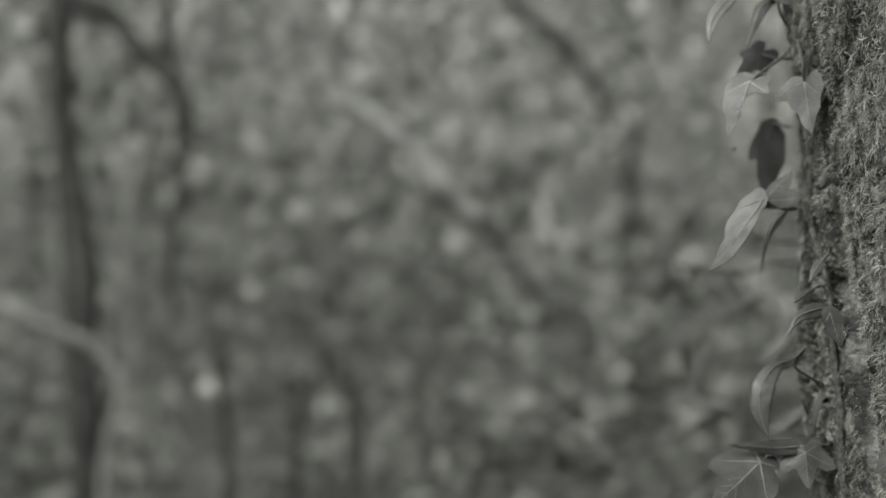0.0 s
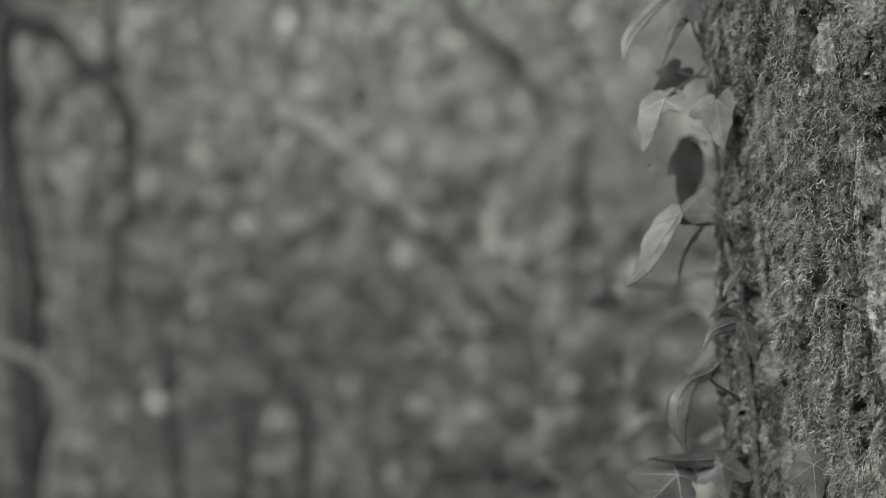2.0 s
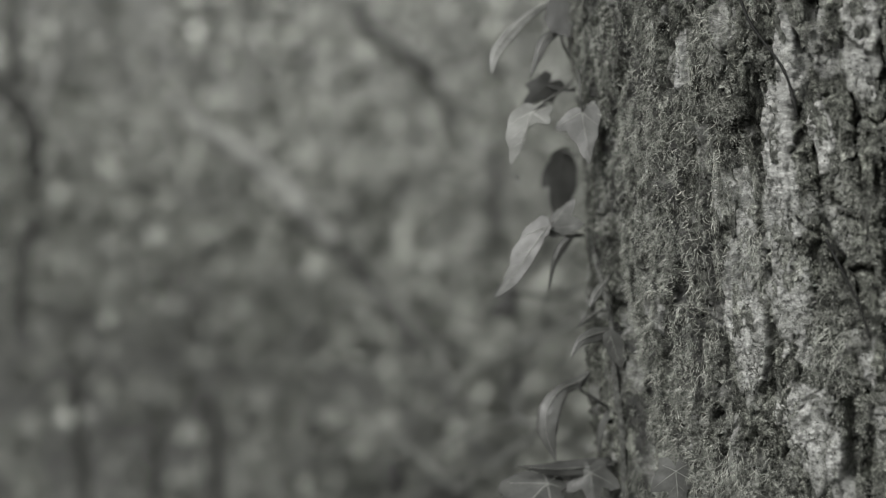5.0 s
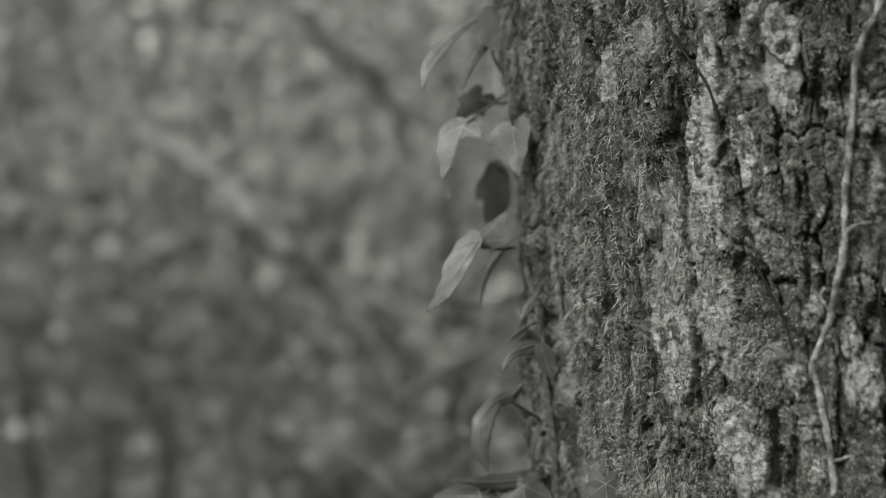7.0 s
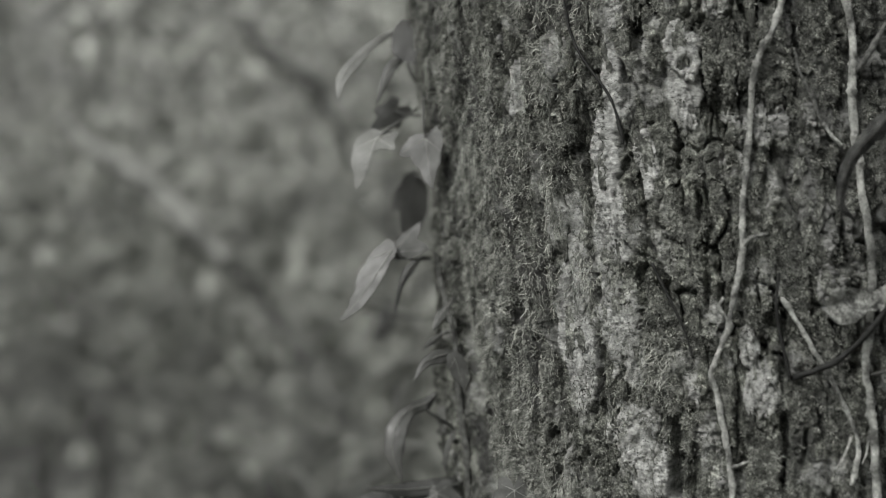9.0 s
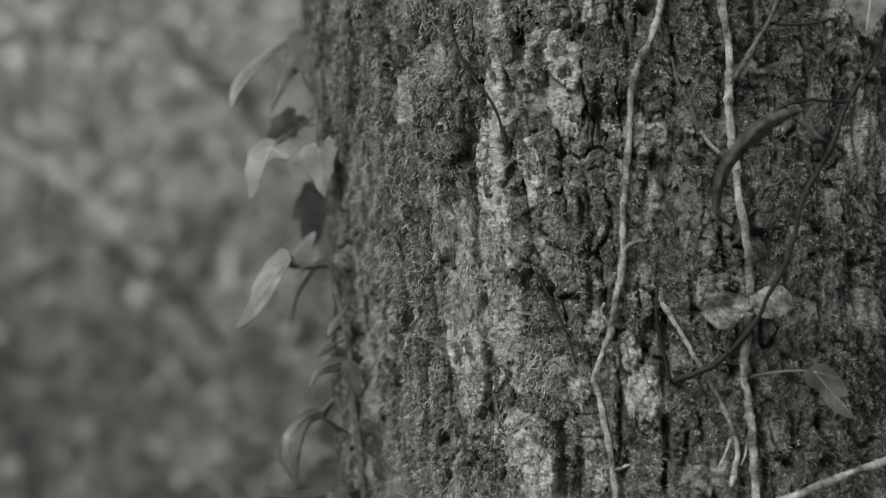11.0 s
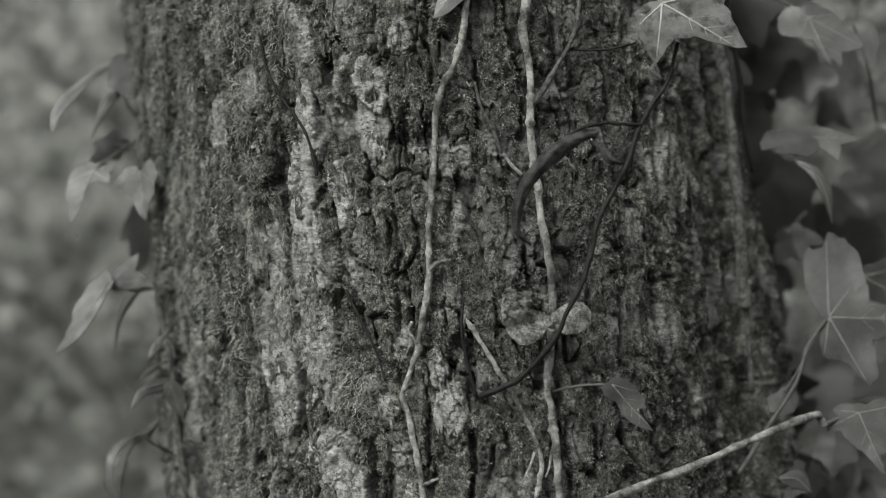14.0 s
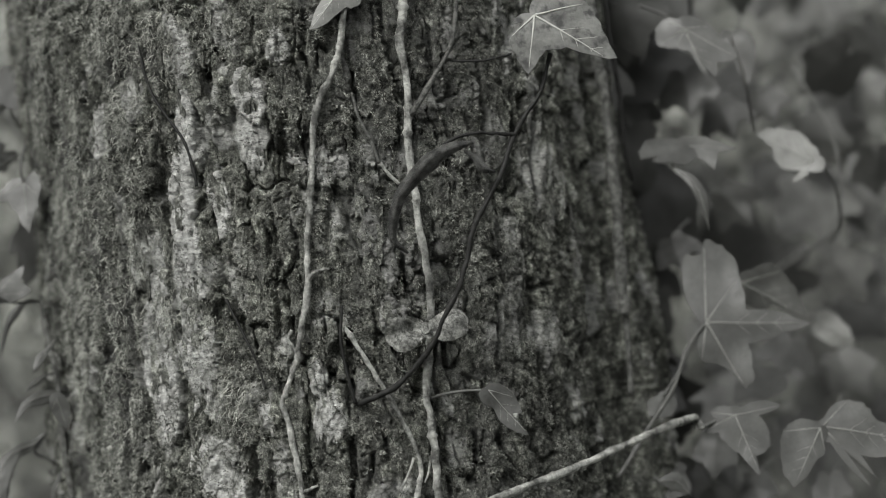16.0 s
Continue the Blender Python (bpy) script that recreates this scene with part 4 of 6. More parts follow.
# ---- ivy leaves over the front and the left edge of the trunk ----
ivy_leaf((0.1021, -0.1650, 1.0137), (0.1390, -0.1700, 0.9899), (0.0499, -0.9588, 0.2797), LEAF_WORN, seed=1, fold=0.06, shape=((-149, 0.10), (-124, 0.17), (-103, 0.26), (-69, 0.40), (-48, 0.57), (-32, 0.63), (-13, 0.78), (0, 1.00), (0, 0.89), (3, 0.72), (16, 0.45), (43, 0.39), (54, 0.47), (64, 0.61), (80, 0.47), (103, 0.36), (118, 0.11), (123, 0.25)), label='broad worn ivy leaf with bright veins and scuffed spots', stalk=[(0.1062, -0.1620, 1.0085), (0.1093, -0.1610, 0.9990)], rib=1.3)
ivy_leaf((0.0196, -0.1512, 1.0364), (0.0013, -0.1591, 1.0098), (-0.0917, -0.9360, 0.3398), LEAF_LIGHT, width=0.7, fold=0.35, side=0.7, seed=2, label='pale folded ivy leaf against the bark', stalk=[(0.0186, -0.1427, 1.0418)])
ivy_leaf((0.0501, -0.1610, 0.8756), (0.0331, -0.1656, 0.8748), (0.2532, -0.9621, 0.1013), LEAF_DEAD, seed=3, fold=0.06, shape=((-74, 0.17), (-57, 0.52), (-43, 0.89), (-15, 1.00), (0, 1.00), (21, 0.91), (30, 0.55), (73, 0.15)), label='bleached dead ivy leaf pressed on the bark', veins=0, wave=0.5)
ivy_leaf((0.0502, -0.1630, 0.8747), (0.0698, -0.1573, 0.8801), (0.2532, -0.9621, 0.1013), LEAF_DEAD, seed=27, fold=0.06, shape=((-38, 0.26), (-25, 0.64), (-13, 0.90), (0, 1.00), (17, 0.89), (50, 0.47), (51, 0.80), (53, 0.24)), label='crumpled bleached dead leaf caught on an ivy stem', veins=0, wave=0.5)
ivy_leaf((0.0777, -0.1680, 0.8476), (0.0955, -0.1695, 0.8272), (0.1512, -0.9677, 0.2016), LEAF_SHADE, seed=4, fold=0.06, shape=((-99, 0.15), (-58, 0.28), (-34, 0.47), (-15, 0.67), (-2, 0.52), (-1, 0.76), (0, 1.00), (23, 0.52), (24, 0.29)), label='small dull ivy leaf on a long stalk', stalk=[(0.0674, -0.1660, 0.8473), (0.0576, -0.1630, 0.8455), (0.0515, -0.1500, 0.8423)], veins=2)
arched_leaf([(-0.1770, -0.0120, 1.0127), (-0.1866, -0.0200, 1.0072), (-0.1933, -0.0280, 1.0011), (-0.2010, -0.0380, 0.9910), (-0.2065, -0.0460, 0.9807), (-0.2070, -0.0520, 0.9681)], (0.0009, 0.0018, 0.0027, 0.0039, 0.0033, 0.0001), (0.0009, 0.0018, 0.0027, 0.0039, 0.0033, 0.0001), LEAF_LIGHT, seed=5, label='pale ivy leaf arching out from the trunk', stalk=[(-0.1752, -0.0080, 1.0114), (-0.1705, -0.0060, 1.0073)])
arched_leaf([(-0.1774, -0.0180, 0.9947), (-0.1836, -0.0260, 0.9899), (-0.1867, -0.0320, 0.9805), (-0.1900, -0.0380, 0.9677)], (0.0012, 0.0039, 0.0024, 0.0001), (0.0012, 0.0039, 0.0024, 0.0001), LEAF_MID, seed=7, label='narrow hanging ivy leaf turned edge on', stalk=[(-0.1757, -0.0150, 0.9869), (-0.1711, -0.0080, 0.9776)])
ivy_leaf((-0.1871, -0.0470, 0.9500), (-0.1917, -0.0600, 0.9170), (0.0501, -0.9314, 0.3605), LEAF_LIGHT, seed=9, fold=0.06, shape=((-168, 0.12), (-147, 0.22), (-122, 0.32), (-86, 0.25), (-60, 0.34), (-32, 0.20), (-3, 0.29), (0, 1.00), (0, 0.61), (7, 0.88), (18, 0.64), (41, 0.41), (62, 0.33), (98, 0.22), (147, 0.19)), label='bright drooping ivy leaf with two round upper lobes', stalk=[(-0.1820, -0.0440, 0.9544), (-0.1737, -0.0360, 0.9616), (-0.1710, -0.0080, 0.9694)], droop=0.7)
ivy_leaf((-0.1594, -0.0570, 0.9490), (-0.1538, -0.0670, 0.9224), (0.0, -0.99, 0.05), LEAF_EDGE, seed=10, fold=0.06, shape=((-142, 0.12), (-133, 0.29), (-94, 0.30), (-39, 0.37), (-10, 0.64), (0, 1.00), (16, 0.60), (46, 0.43), (68, 0.55), (92, 0.33), (139, 0.17)), label='grey-green ivy leaf lying on the mossy bark', stalk=[(-0.1604, -0.0570, 0.9586), (-0.1655, -0.0300, 0.9721)], veins=2)
ivy_leaf((-0.1846, 0.0420, 0.9323), (-0.1887, 0.0399, 0.8901), (0.2018, -0.9789, 0.0303), LEAF_DARK, seed=11, fold=0.06, shape=((-160, 0.05), (-71, 0.11), (-37, 0.36), (-19, 0.63), (-7, 0.83), (0, 1.00), (6, 0.77), (16, 0.52), (25, 0.58), (50, 0.21), (113, 0.06)), label='dark ivy leaf hanging with a pale rim', stalk=[(-0.1738, 0.0300, 0.9294)], veins=0)
ivy_leaf((-0.1774, -0.0520, 0.8906), (-0.2007, -0.0662, 0.8520), (-0.1493, -0.8960, 0.4181), LEAF_EDGE, seed=12, fold=0.06, shape=((-70, 0.05), (-22, 0.12), (-15, 0.30), (-11, 0.49), (-7, 0.75), (0, 1.00), (3, 0.80), (12, 0.57), (40, 0.31), (88, 0.17), (124, 0.16)), label='large pale ivy leaf hanging outward with a long tip', stalk=[(-0.1698, -0.0460, 0.8865), (-0.1649, -0.0120, 0.8856)], veins=2, cup=0.1)
ivy_leaf((-0.1776, -0.0490, 0.8900), (-0.1653, -0.0404, 0.9054), (0.1002, -0.9016, 0.4208), LEAF_EDGE, seed=13, fold=0.06, shape=((-33, 0.27), (-11, 0.63), (0, 1.00), (18, 0.64), (44, 0.86), (61, 0.53), (89, 0.31), (123, 0.19)), label='short pale ivy leaf turned up beside a longer one', stalk=[(-0.1698, -0.0460, 0.8865), (-0.1649, -0.0120, 0.8856)], veins=2)
arched_leaf([(-0.1670, -0.0290, 0.8872), (-0.1729, -0.0330, 0.8802), (-0.1771, -0.0360, 0.8701), (-0.1798, -0.0400, 0.8508)], (0.0009, 0.0027, 0.0012, 0.0001), (0.0009, 0.0027, 0.0012, 0.0001), LEAF_DARK, seed=14, label='thin dark ivy leaf seen edge on', stalk=[(-0.1648, -0.0130, 0.8856)])
arched_leaf([(-0.1452, -0.0580, 0.8656), (-0.1501, -0.0660, 0.8584), (-0.1528, -0.0700, 0.8516)], (0.0006, 0.0026, 0.0003), (0.0006, 0.0026, 0.0003), LEAF_MID, seed=15, label='narrow ivy leaf standing off the bark', stalk=[(-0.1453, -0.0500, 0.8675)])
arched_leaf([(-0.1520, -0.0500, 0.8477), (-0.1559, -0.0550, 0.8448), (-0.1609, -0.0600, 0.8403)], (0.0012, 0.0020, 0.0001), (0.0012, 0.0020, 0.0001), LEAF_DARK, seed=25, label='small dark pointed ivy leaf by the bark', stalk=[(-0.1497, -0.0450, 0.8482)])
arched_leaf([(-0.1419, -0.0570, 0.8394), (-0.1501, -0.0640, 0.8381), (-0.1577, -0.0700, 0.8345), (-0.1618, -0.0740, 0.8258)], (0.0014, 0.0046, 0.0026, 0.0001), (0.0014, 0.0040, 0.0020, 0.0001), LEAF_MID, seed=16, label="curled grey ivy leaf at the trunk's edge", stalk=[(-0.1415, -0.0450, 0.8372)])
ivy_leaf((-0.1432, -0.0620, 0.8370), (-0.1378, -0.0631, 0.8209), (0.1010, -0.9897, 0.1010), LEAF_MID, seed=17, fold=0.06, shape=((-114, 0.20), (-66, 0.28), (-31, 0.55), (-15, 0.82), (0, 1.00), (14, 0.69), (39, 0.39), (88, 0.26), (170, 0.18)), label='small ivy leaf on the bark', stalk=[(-0.1427, -0.0500, 0.8402)], veins=2)
ivy_leaf((-0.1370, -0.0500, 0.8412), (-0.1424, -0.0516, 0.8309), (0.1010, -0.9897, 0.1010), LEAF_DARK, seed=26, fold=0.06, shape=((-104, 0.20), (-44, 0.45), (-22, 0.88), (0, 1.00), (17, 0.93), (42, 0.79), (60, 0.63), (99, 0.31)), label='small dark ivy leaf against the bark', stalk=[(-0.1361, -0.0450, 0.8420)], veins=0)
arched_leaf([(-0.1568, -0.0350, 0.8157), (-0.1622, -0.0400, 0.8104), (-0.1698, -0.0480, 0.8074), (-0.1752, -0.0560, 0.7989), (-0.1758, -0.0600, 0.7867), (-0.1706, -0.0610, 0.7718)], (0.0009, 0.0033, 0.0041, 0.0067, 0.0058, 0.0001), (0.0009, 0.0033, 0.0029, 0.0055, 0.0049, 0.0001), LEAF_MID, seed=18, label='glossy ivy leaf curling downward', stalk=[(-0.1613, -0.0420, 0.8075), (-0.1536, -0.0420, 0.8020), (-0.1460, -0.0420, 0.7976)], rib=1.3, stem=STEM_DARK)
arched_leaf([(-0.1431, -0.0490, 0.7697), (-0.1550, -0.0550, 0.7690), (-0.1687, -0.0600, 0.7680), (-0.1904, -0.0670, 0.7693)], (0.0038, 0.0047, 0.0041, 0.0001), (0.0038, 0.0047, 0.0041, 0.0001), LEAF_DARK, seed=20, label='flat dark ivy leaf held level', stalk=[(-0.1409, -0.0430, 0.7693)])
ivy_leaf((-0.1764, -0.0200, 1.0129), (-0.1710, -0.0244, 0.9895), (0.1025, -0.9734, 0.2049), LEAF_DARK, seed=6, fold=0.06, shape=((-77, 0.15), (-33, 0.35), (-8, 0.74), (0, 1.00), (7, 0.92), (20, 0.87), (39, 0.71), (63, 0.41), (102, 0.20)), label='dark ivy leaf in the shade of another', stalk=[(-0.1737, -0.0100, 1.0123)], veins=0)
ivy_leaf((-0.1856, -0.0089, 0.9669), (-0.1963, -0.0227, 0.9541), (0.2947, -0.7647, 0.5731), LEAF_DARK, width=0.8, side=0.8, seed=8, label='small dark ivy leaf behind a bright one', veins=0, stalk=[(-0.1760, -0.0118, 0.9636), (-0.1691, -0.0068, 0.9645)])
ivy_leaf((-0.1747, -0.0621, 0.7603), (-0.1946, -0.0889, 0.7410), (0.2686, -0.6868, 0.6754), LEAF_MID, width=0.8, cut=1.3, side=0.9, low=0.6, seed=21, label='pale ivy leaf with clear veins', veins=2, stalk=[(-0.1714, -0.0355, 0.7583), (-0.1523, -0.0219, 0.7543)])
ivy_leaf((-0.1534, -0.0563, 0.7662), (-0.1508, -0.0616, 0.7492), (0.1072, -0.9446, 0.3101), LEAF_MID, width=1.1, side=1.1, seed=22, label="ivy leaf at the trunk's edge", veins=2, stalk=[(-0.1480, -0.0338, 0.7640)])
ivy_leaf((-0.1064, -0.1071, 0.7789), (-0.1043, -0.1110, 0.7600), (0.0652, -0.9755, 0.2101), LEAF_MID, width=1.0, side=1.0, seed=23, label='pale ivy leaf low on the bark', veins=2, stalk=[(-0.1074, -0.0938, 0.7804)])
ivy_leaf((-0.1481, -0.0486, 0.7918), (-0.1497, -0.0498, 0.7745), (-0.7484, -0.6529, 0.1167), LEAF_MID, width=0.5, side=0.5, droop=0.8, seed=24, label='small curled ivy leaf by the trunk', veins=0, stalk=[(-0.1440, -0.0464, 0.7931)])

# ---- ivy leaves at the right edge of the trunk ----
ivy_leaf((0.1932, -0.0620, 0.8688), (0.2449, -0.0679, 0.8674), (-0.0999, -0.9488, 0.2996), LEAF_SHADE, seed=36, fold=0.06, shape=((-145, 0.12), (-129, 0.30), (-106, 0.73), (-93, 0.71), (-91, 0.87), (-82, 0.85), (-67, 0.76), (-56, 0.57), (-36, 0.47), (-17, 0.40), (-13, 0.63), (-5, 0.83), (0, 1.00), (8, 0.74), (17, 0.57), (25, 0.45), (41, 0.58), (51, 0.72), (60, 0.78), (63, 0.66), (65, 0.49), (81, 0.40), (97, 0.40), (116, 0.18)), label='large three-lobed grey-green ivy leaf', stalk=[(0.1881, -0.0600, 0.8606), (0.1775, -0.0660, 0.8438), (0.1687, -0.0750, 0.8333)], veins=2)
ivy_leaf((0.2198, -0.0200, 0.8879), (0.2535, -0.0288, 0.8685), (-0.3054, -0.9468, -0.1018), LEAF_MID, seed=39, fold=0.06, shape=((-135, 0.10), (-79, 0.22), (-64, 0.47), (-44, 0.57), (-25, 0.68), (-9, 0.84), (0, 1.00), (5, 0.77), (7, 0.55), (26, 0.43), (48, 0.32)), label='dull ivy leaf with a pale spot in the tangle', stalk=[(0.2389, 0.0000, 0.8931), (0.2628, 0.0200, 0.9050)], veins=2)
ivy_leaf((0.2032, -0.0820, 0.8231), (0.2134, -0.0932, 0.7946), (-0.1008, -0.9376, 0.3327), LEAF_SHADE, seed=40, fold=0.06, shape=((-120, 0.16), (-83, 0.75), (-71, 0.36), (-56, 0.48), (-25, 0.71), (-3, 0.70), (0, 1.00), (14, 0.62), (32, 0.49), (67, 0.36), (84, 0.59), (96, 0.28), (118, 0.39), (170, 0.15)), label='pointed ivy leaf with pale veins and thin side lobes', stalk=[(0.1976, -0.0800, 0.8219), (0.1853, -0.0850, 0.8177)], veins=2)
ivy_leaf((0.2439, -0.0900, 0.8171), (0.2279, -0.1010, 0.7901), (0.0503, -0.9347, 0.3518), LEAF_SHADE, seed=41, fold=0.06, shape=((-37, 0.19), (-35, 0.38), (-16, 0.47), (-9, 0.72), (0, 1.00), (14, 0.92), (31, 0.71), (58, 0.55), (83, 0.37), (110, 0.14)), label='broad pale ivy leaf with ragged decayed edge', stalk=[(0.2541, -0.0700, 0.8195), (0.2706, -0.0300, 0.8263)], veins=2)
ivy_leaf((0.2455, -0.0880, 0.8174), (0.2871, -0.0948, 0.8112), (-0.1001, -0.9312, 0.3505), LEAF_SHADE, seed=42, fold=0.06, shape=((-87, 0.10), (-69, 0.33), (-55, 0.46), (-30, 0.60), (-13, 0.62), (-10, 0.83), (0, 1.00), (14, 0.91), (32, 0.47), (34, 0.69), (41, 1.01), (41, 0.30), (44, 0.93), (58, 0.20)), label='broad ivy leaf with a decayed hollow in its side', stalk=[(0.2541, -0.0700, 0.8195)], veins=2)
ivy_leaf((0.1879, -0.0450, 1.0226), (0.1989, -0.0583, 0.9901), (-0.1503, -0.9317, 0.3306), LEAF_SHADE, seed=31, fold=0.06, shape=((-107, 0.25), (-77, 0.37), (-52, 0.53), (-44, 0.77), (-36, 0.87), (-19, 0.72), (-7, 0.87), (-2, 0.59), (0, 1.00), (0, 0.84), (9, 0.37), (45, 0.31), (79, 0.44), (111, 0.42), (142, 0.34), (168, 0.18)), label='broad grey-green ivy leaf with a long tip', stalk=[(0.1808, -0.0300, 1.0316), (0.1658, -0.0300, 1.0380)], veins=2)
ivy_leaf((0.2266, 0.0200, 1.0277), (0.2327, 0.0117, 0.9984), (-0.3008, -0.9324, 0.2005), LEAF_SHADE, seed=32, fold=0.06, shape=((-99, 0.22), (-56, 0.36), (-17, 0.64), (0, 1.00), (6, 0.84), (15, 0.50), (52, 0.34), (146, 0.22)), label='ivy leaf behind others in soft shade', stalk=[(0.2320, 0.0300, 1.0394)], veins=0)
ivy_leaf((0.2579, -0.0300, 0.9526), (0.2307, -0.0169, 0.9683), (-0.1990, -0.8955, 0.3980), LEAF_SOFT, seed=35, fold=0.06, shape=((-154, 0.23), (-101, 0.17), (-77, 0.51), (-66, 0.24), (-40, 0.51), (-8, 0.69), (0, 1.00), (11, 0.90), (25, 0.71), (38, 0.55), (54, 0.29), (105, 0.12)), label='bright ivy leaf folded over on its stalk', stalk=[(0.2688, -0.0200, 0.9452), (0.2787, 0.0000, 0.9332), (0.2846, 0.0200, 0.9175), (0.2815, 0.0300, 0.9078)], veins=2)
# the leaf turned from the light also gets the darker leaf colour
ivy_leaf((0.1878, -0.0450, 0.9602), (0.1613, -0.0518, 0.9539), (0.1009, -0.8575, 0.5044), LEAF_SHADE, seed=51, fold=0.06, shape=((-29, 0.46), (-6, 0.82), (-1, 0.42), (0, 1.00), (26, 0.81), (45, 0.46), (66, 0.23)), label='ivy leaf tilted away from the light', stalk=[(0.1946, -0.0300, 0.9676)], veins=0)
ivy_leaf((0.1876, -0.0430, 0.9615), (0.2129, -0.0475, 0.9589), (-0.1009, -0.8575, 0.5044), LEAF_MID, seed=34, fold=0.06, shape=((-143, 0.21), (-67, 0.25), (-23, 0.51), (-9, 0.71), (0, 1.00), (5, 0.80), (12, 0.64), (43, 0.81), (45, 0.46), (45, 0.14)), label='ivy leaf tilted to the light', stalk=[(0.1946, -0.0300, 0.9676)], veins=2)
arched_leaf([(0.1797, -0.0500, 0.9488), (0.1877, -0.0550, 0.9431), (0.1928, -0.0580, 0.9330), (0.1963, -0.0580, 0.9159)], (0.0009, 0.0030, 0.0039, 0.0001), (0.0009, 0.0030, 0.0027, 0.0001), LEAF_SHADE, seed=33, label='long drooping ivy leaf folded along its midrib', stalk=[(0.1800, -0.0450, 0.9535)])
ivy_leaf((0.2797, 0.0500, 0.8603), (0.2978, 0.0439, 0.8496), (-0.2018, -0.9584, 0.2018), LEAF_LIGHT, seed=46, fold=0.06, shape=((-144, 0.27), (-77, 0.41), (-32, 0.59), (0, 1.00), (27, 0.73), (61, 0.43)), label='pale ivy leaf in the tangle, soft in the distance', stalk=[(0.2806, 0.0700, 0.8632)], veins=0)
ivy_leaf((0.2478, 0.0200, 0.8317), (0.2207, 0.0114, 0.8191), (0.1010, -0.9091, 0.4041), LEAF_MID, seed=47, fold=0.06, shape=((-41, 0.37), (-8, 0.69), (0, 1.00), (19, 0.85), (47, 0.52), (77, 0.26)), label='dull ivy leaf below a larger one', stalk=[(0.2594, 0.0400, 0.8322)], veins=0)
ivy_leaf((0.1709, -0.0700, 0.8328), (0.1608, -0.0752, 0.8235), (0.1010, -0.9091, 0.4041), LEAF_MID, seed=44, fold=0.06, shape=((-91, 0.45), (-55, 0.73), (-20, 0.93), (0, 1.00), (26, 0.76), (45, 0.30)), label='small ivy leaf by the bark', stalk=[(0.1738, -0.0700, 0.8356)], veins=0)
ivy_leaf((0.2055, 0.0000, 0.7960), (0.2159, -0.0089, 0.7734), (0.1010, -0.9091, 0.4041), LEAF_MID, seed=45, fold=0.06, shape=((-67, 0.24), (-36, 0.48), (-9, 0.86), (0, 1.00), (22, 0.73), (54, 0.43), (133, 0.17)), label='ivy leaf hanging low in the tangle', stalk=[(0.2058, 0.0200, 0.7996)], veins=0)
arched_leaf([(0.1651, -0.0800, 0.7906), (0.1731, -0.0800, 0.7905), (0.1804, -0.0800, 0.7835)], (0.0012, 0.0047, 0.0003), (0.0012, 0.0064, 0.0003), LEAF_MID, seed=43, label='ivy leaf low by the bark', stalk=[(0.1642, -0.0700, 0.7896)])


# ---- branches and saplings of the wood behind ----
def branch(name, material, radius, points, label, end=None):
    me = tube(name, points, radius, material, end, 6, 9, 0.1)
    return thing(name, label, name.replace("_", " "), "branches of the wood", data=me)


wood = thing('sapling', 'dark crooked sapling with pale bent limbs', 'sapling', "branches of the wood")
part('trunk', tube('limb', [(-1.805, 1.945, -0.163), (-1.821, 1.958, 0.145), (-1.835, 1.968, 0.391), (-1.849, 1.977, 0.612), (-1.866, 1.982, 0.784), (-1.895, 1.982, 0.943), (-1.925, 1.983, 1.127), (-1.944, 1.990, 1.348)], 0.038, BRANCH_DARK, 0.024, 6, 9, 0.1), wood, 'dark slender sapling trunk in the wood')
part('limb', tube('limb', [(-1.731, 1.773, 0.077), (-1.748, 1.781, 0.307), (-1.767, 1.789, 0.537), (-1.785, 1.795, 0.745), (-1.805, 1.801, 0.940), (-1.810, 1.809, 1.113), (-1.808, 1.821, 1.298)], 0.011, BRANCH_DARK, 0.009, 6, 9, 0.1), wood, 'thin dark upright branch in the wood')
part('limb', tube('limb', [(-1.890, 1.847, 1.304), (-1.810, 1.870, 1.235), (-1.742, 1.890, 1.201), (-1.684, 1.906, 1.149), (-1.632, 1.920, 1.085), (-1.591, 1.931, 1.039), (-1.578, 1.931, 0.969), (-1.582, 1.927, 0.922)], 0.024, BRANCH_DARK, 0.018, 6, 9, 0.1), wood, 'thick dark crooked branch in the wood')
part('limb', tube('limb', [(-1.617, 1.871, 1.071), (-1.628, 1.862, 0.978), (-1.644, 1.851, 0.886), (-1.659, 1.839, 0.770), (-1.658, 1.832, 0.655), (-1.638, 1.832, 0.540), (-1.641, 1.827, 0.470), (-1.666, 1.814, 0.401), (-1.684, 1.803, 0.308), (-1.695, 1.788, 0.123)], 0.01, BRANCH_PALE, 0.01, 6, 9, 0.1), wood, 'pale hanging branch in the wood')
part('limb', tube('limb', [(-1.499, 1.925, 1.303), (-1.508, 1.917, 1.223), (-1.514, 1.912, 1.165), (-1.534, 1.901, 1.095), (-1.545, 1.894, 1.043)], 0.013, BRANCH_PALE, 0.01, 6, 9, 0.1), wood, 'pale bent branch in the wood')
part('limb', tube('limb', [(-1.843, 1.557, 0.618), (-1.772, 1.580, 0.612), (-1.710, 1.600, 0.593), (-1.658, 1.616, 0.575), (-1.611, 1.630, 0.547), (-1.574, 1.641, 0.510), (-1.551, 1.647, 0.491)], 0.011, BRANCH_PALE, 0.01, 6, 9, 0.1), wood, 'pale arching twig before dark saplings')
part('limb', tube('limb', [(-1.651, 1.965, 1.065), (-1.649, 1.973, 1.172), (-1.648, 1.982, 1.315)], 0.014, BRANCH_DARK, 0.012, 6, 9, 0.1), wood, 'dark upright branch in the wood')
wood = thing('fallen_branch', 'long slanting dead branch lodged in the wood', 'branch', "branches of the wood")
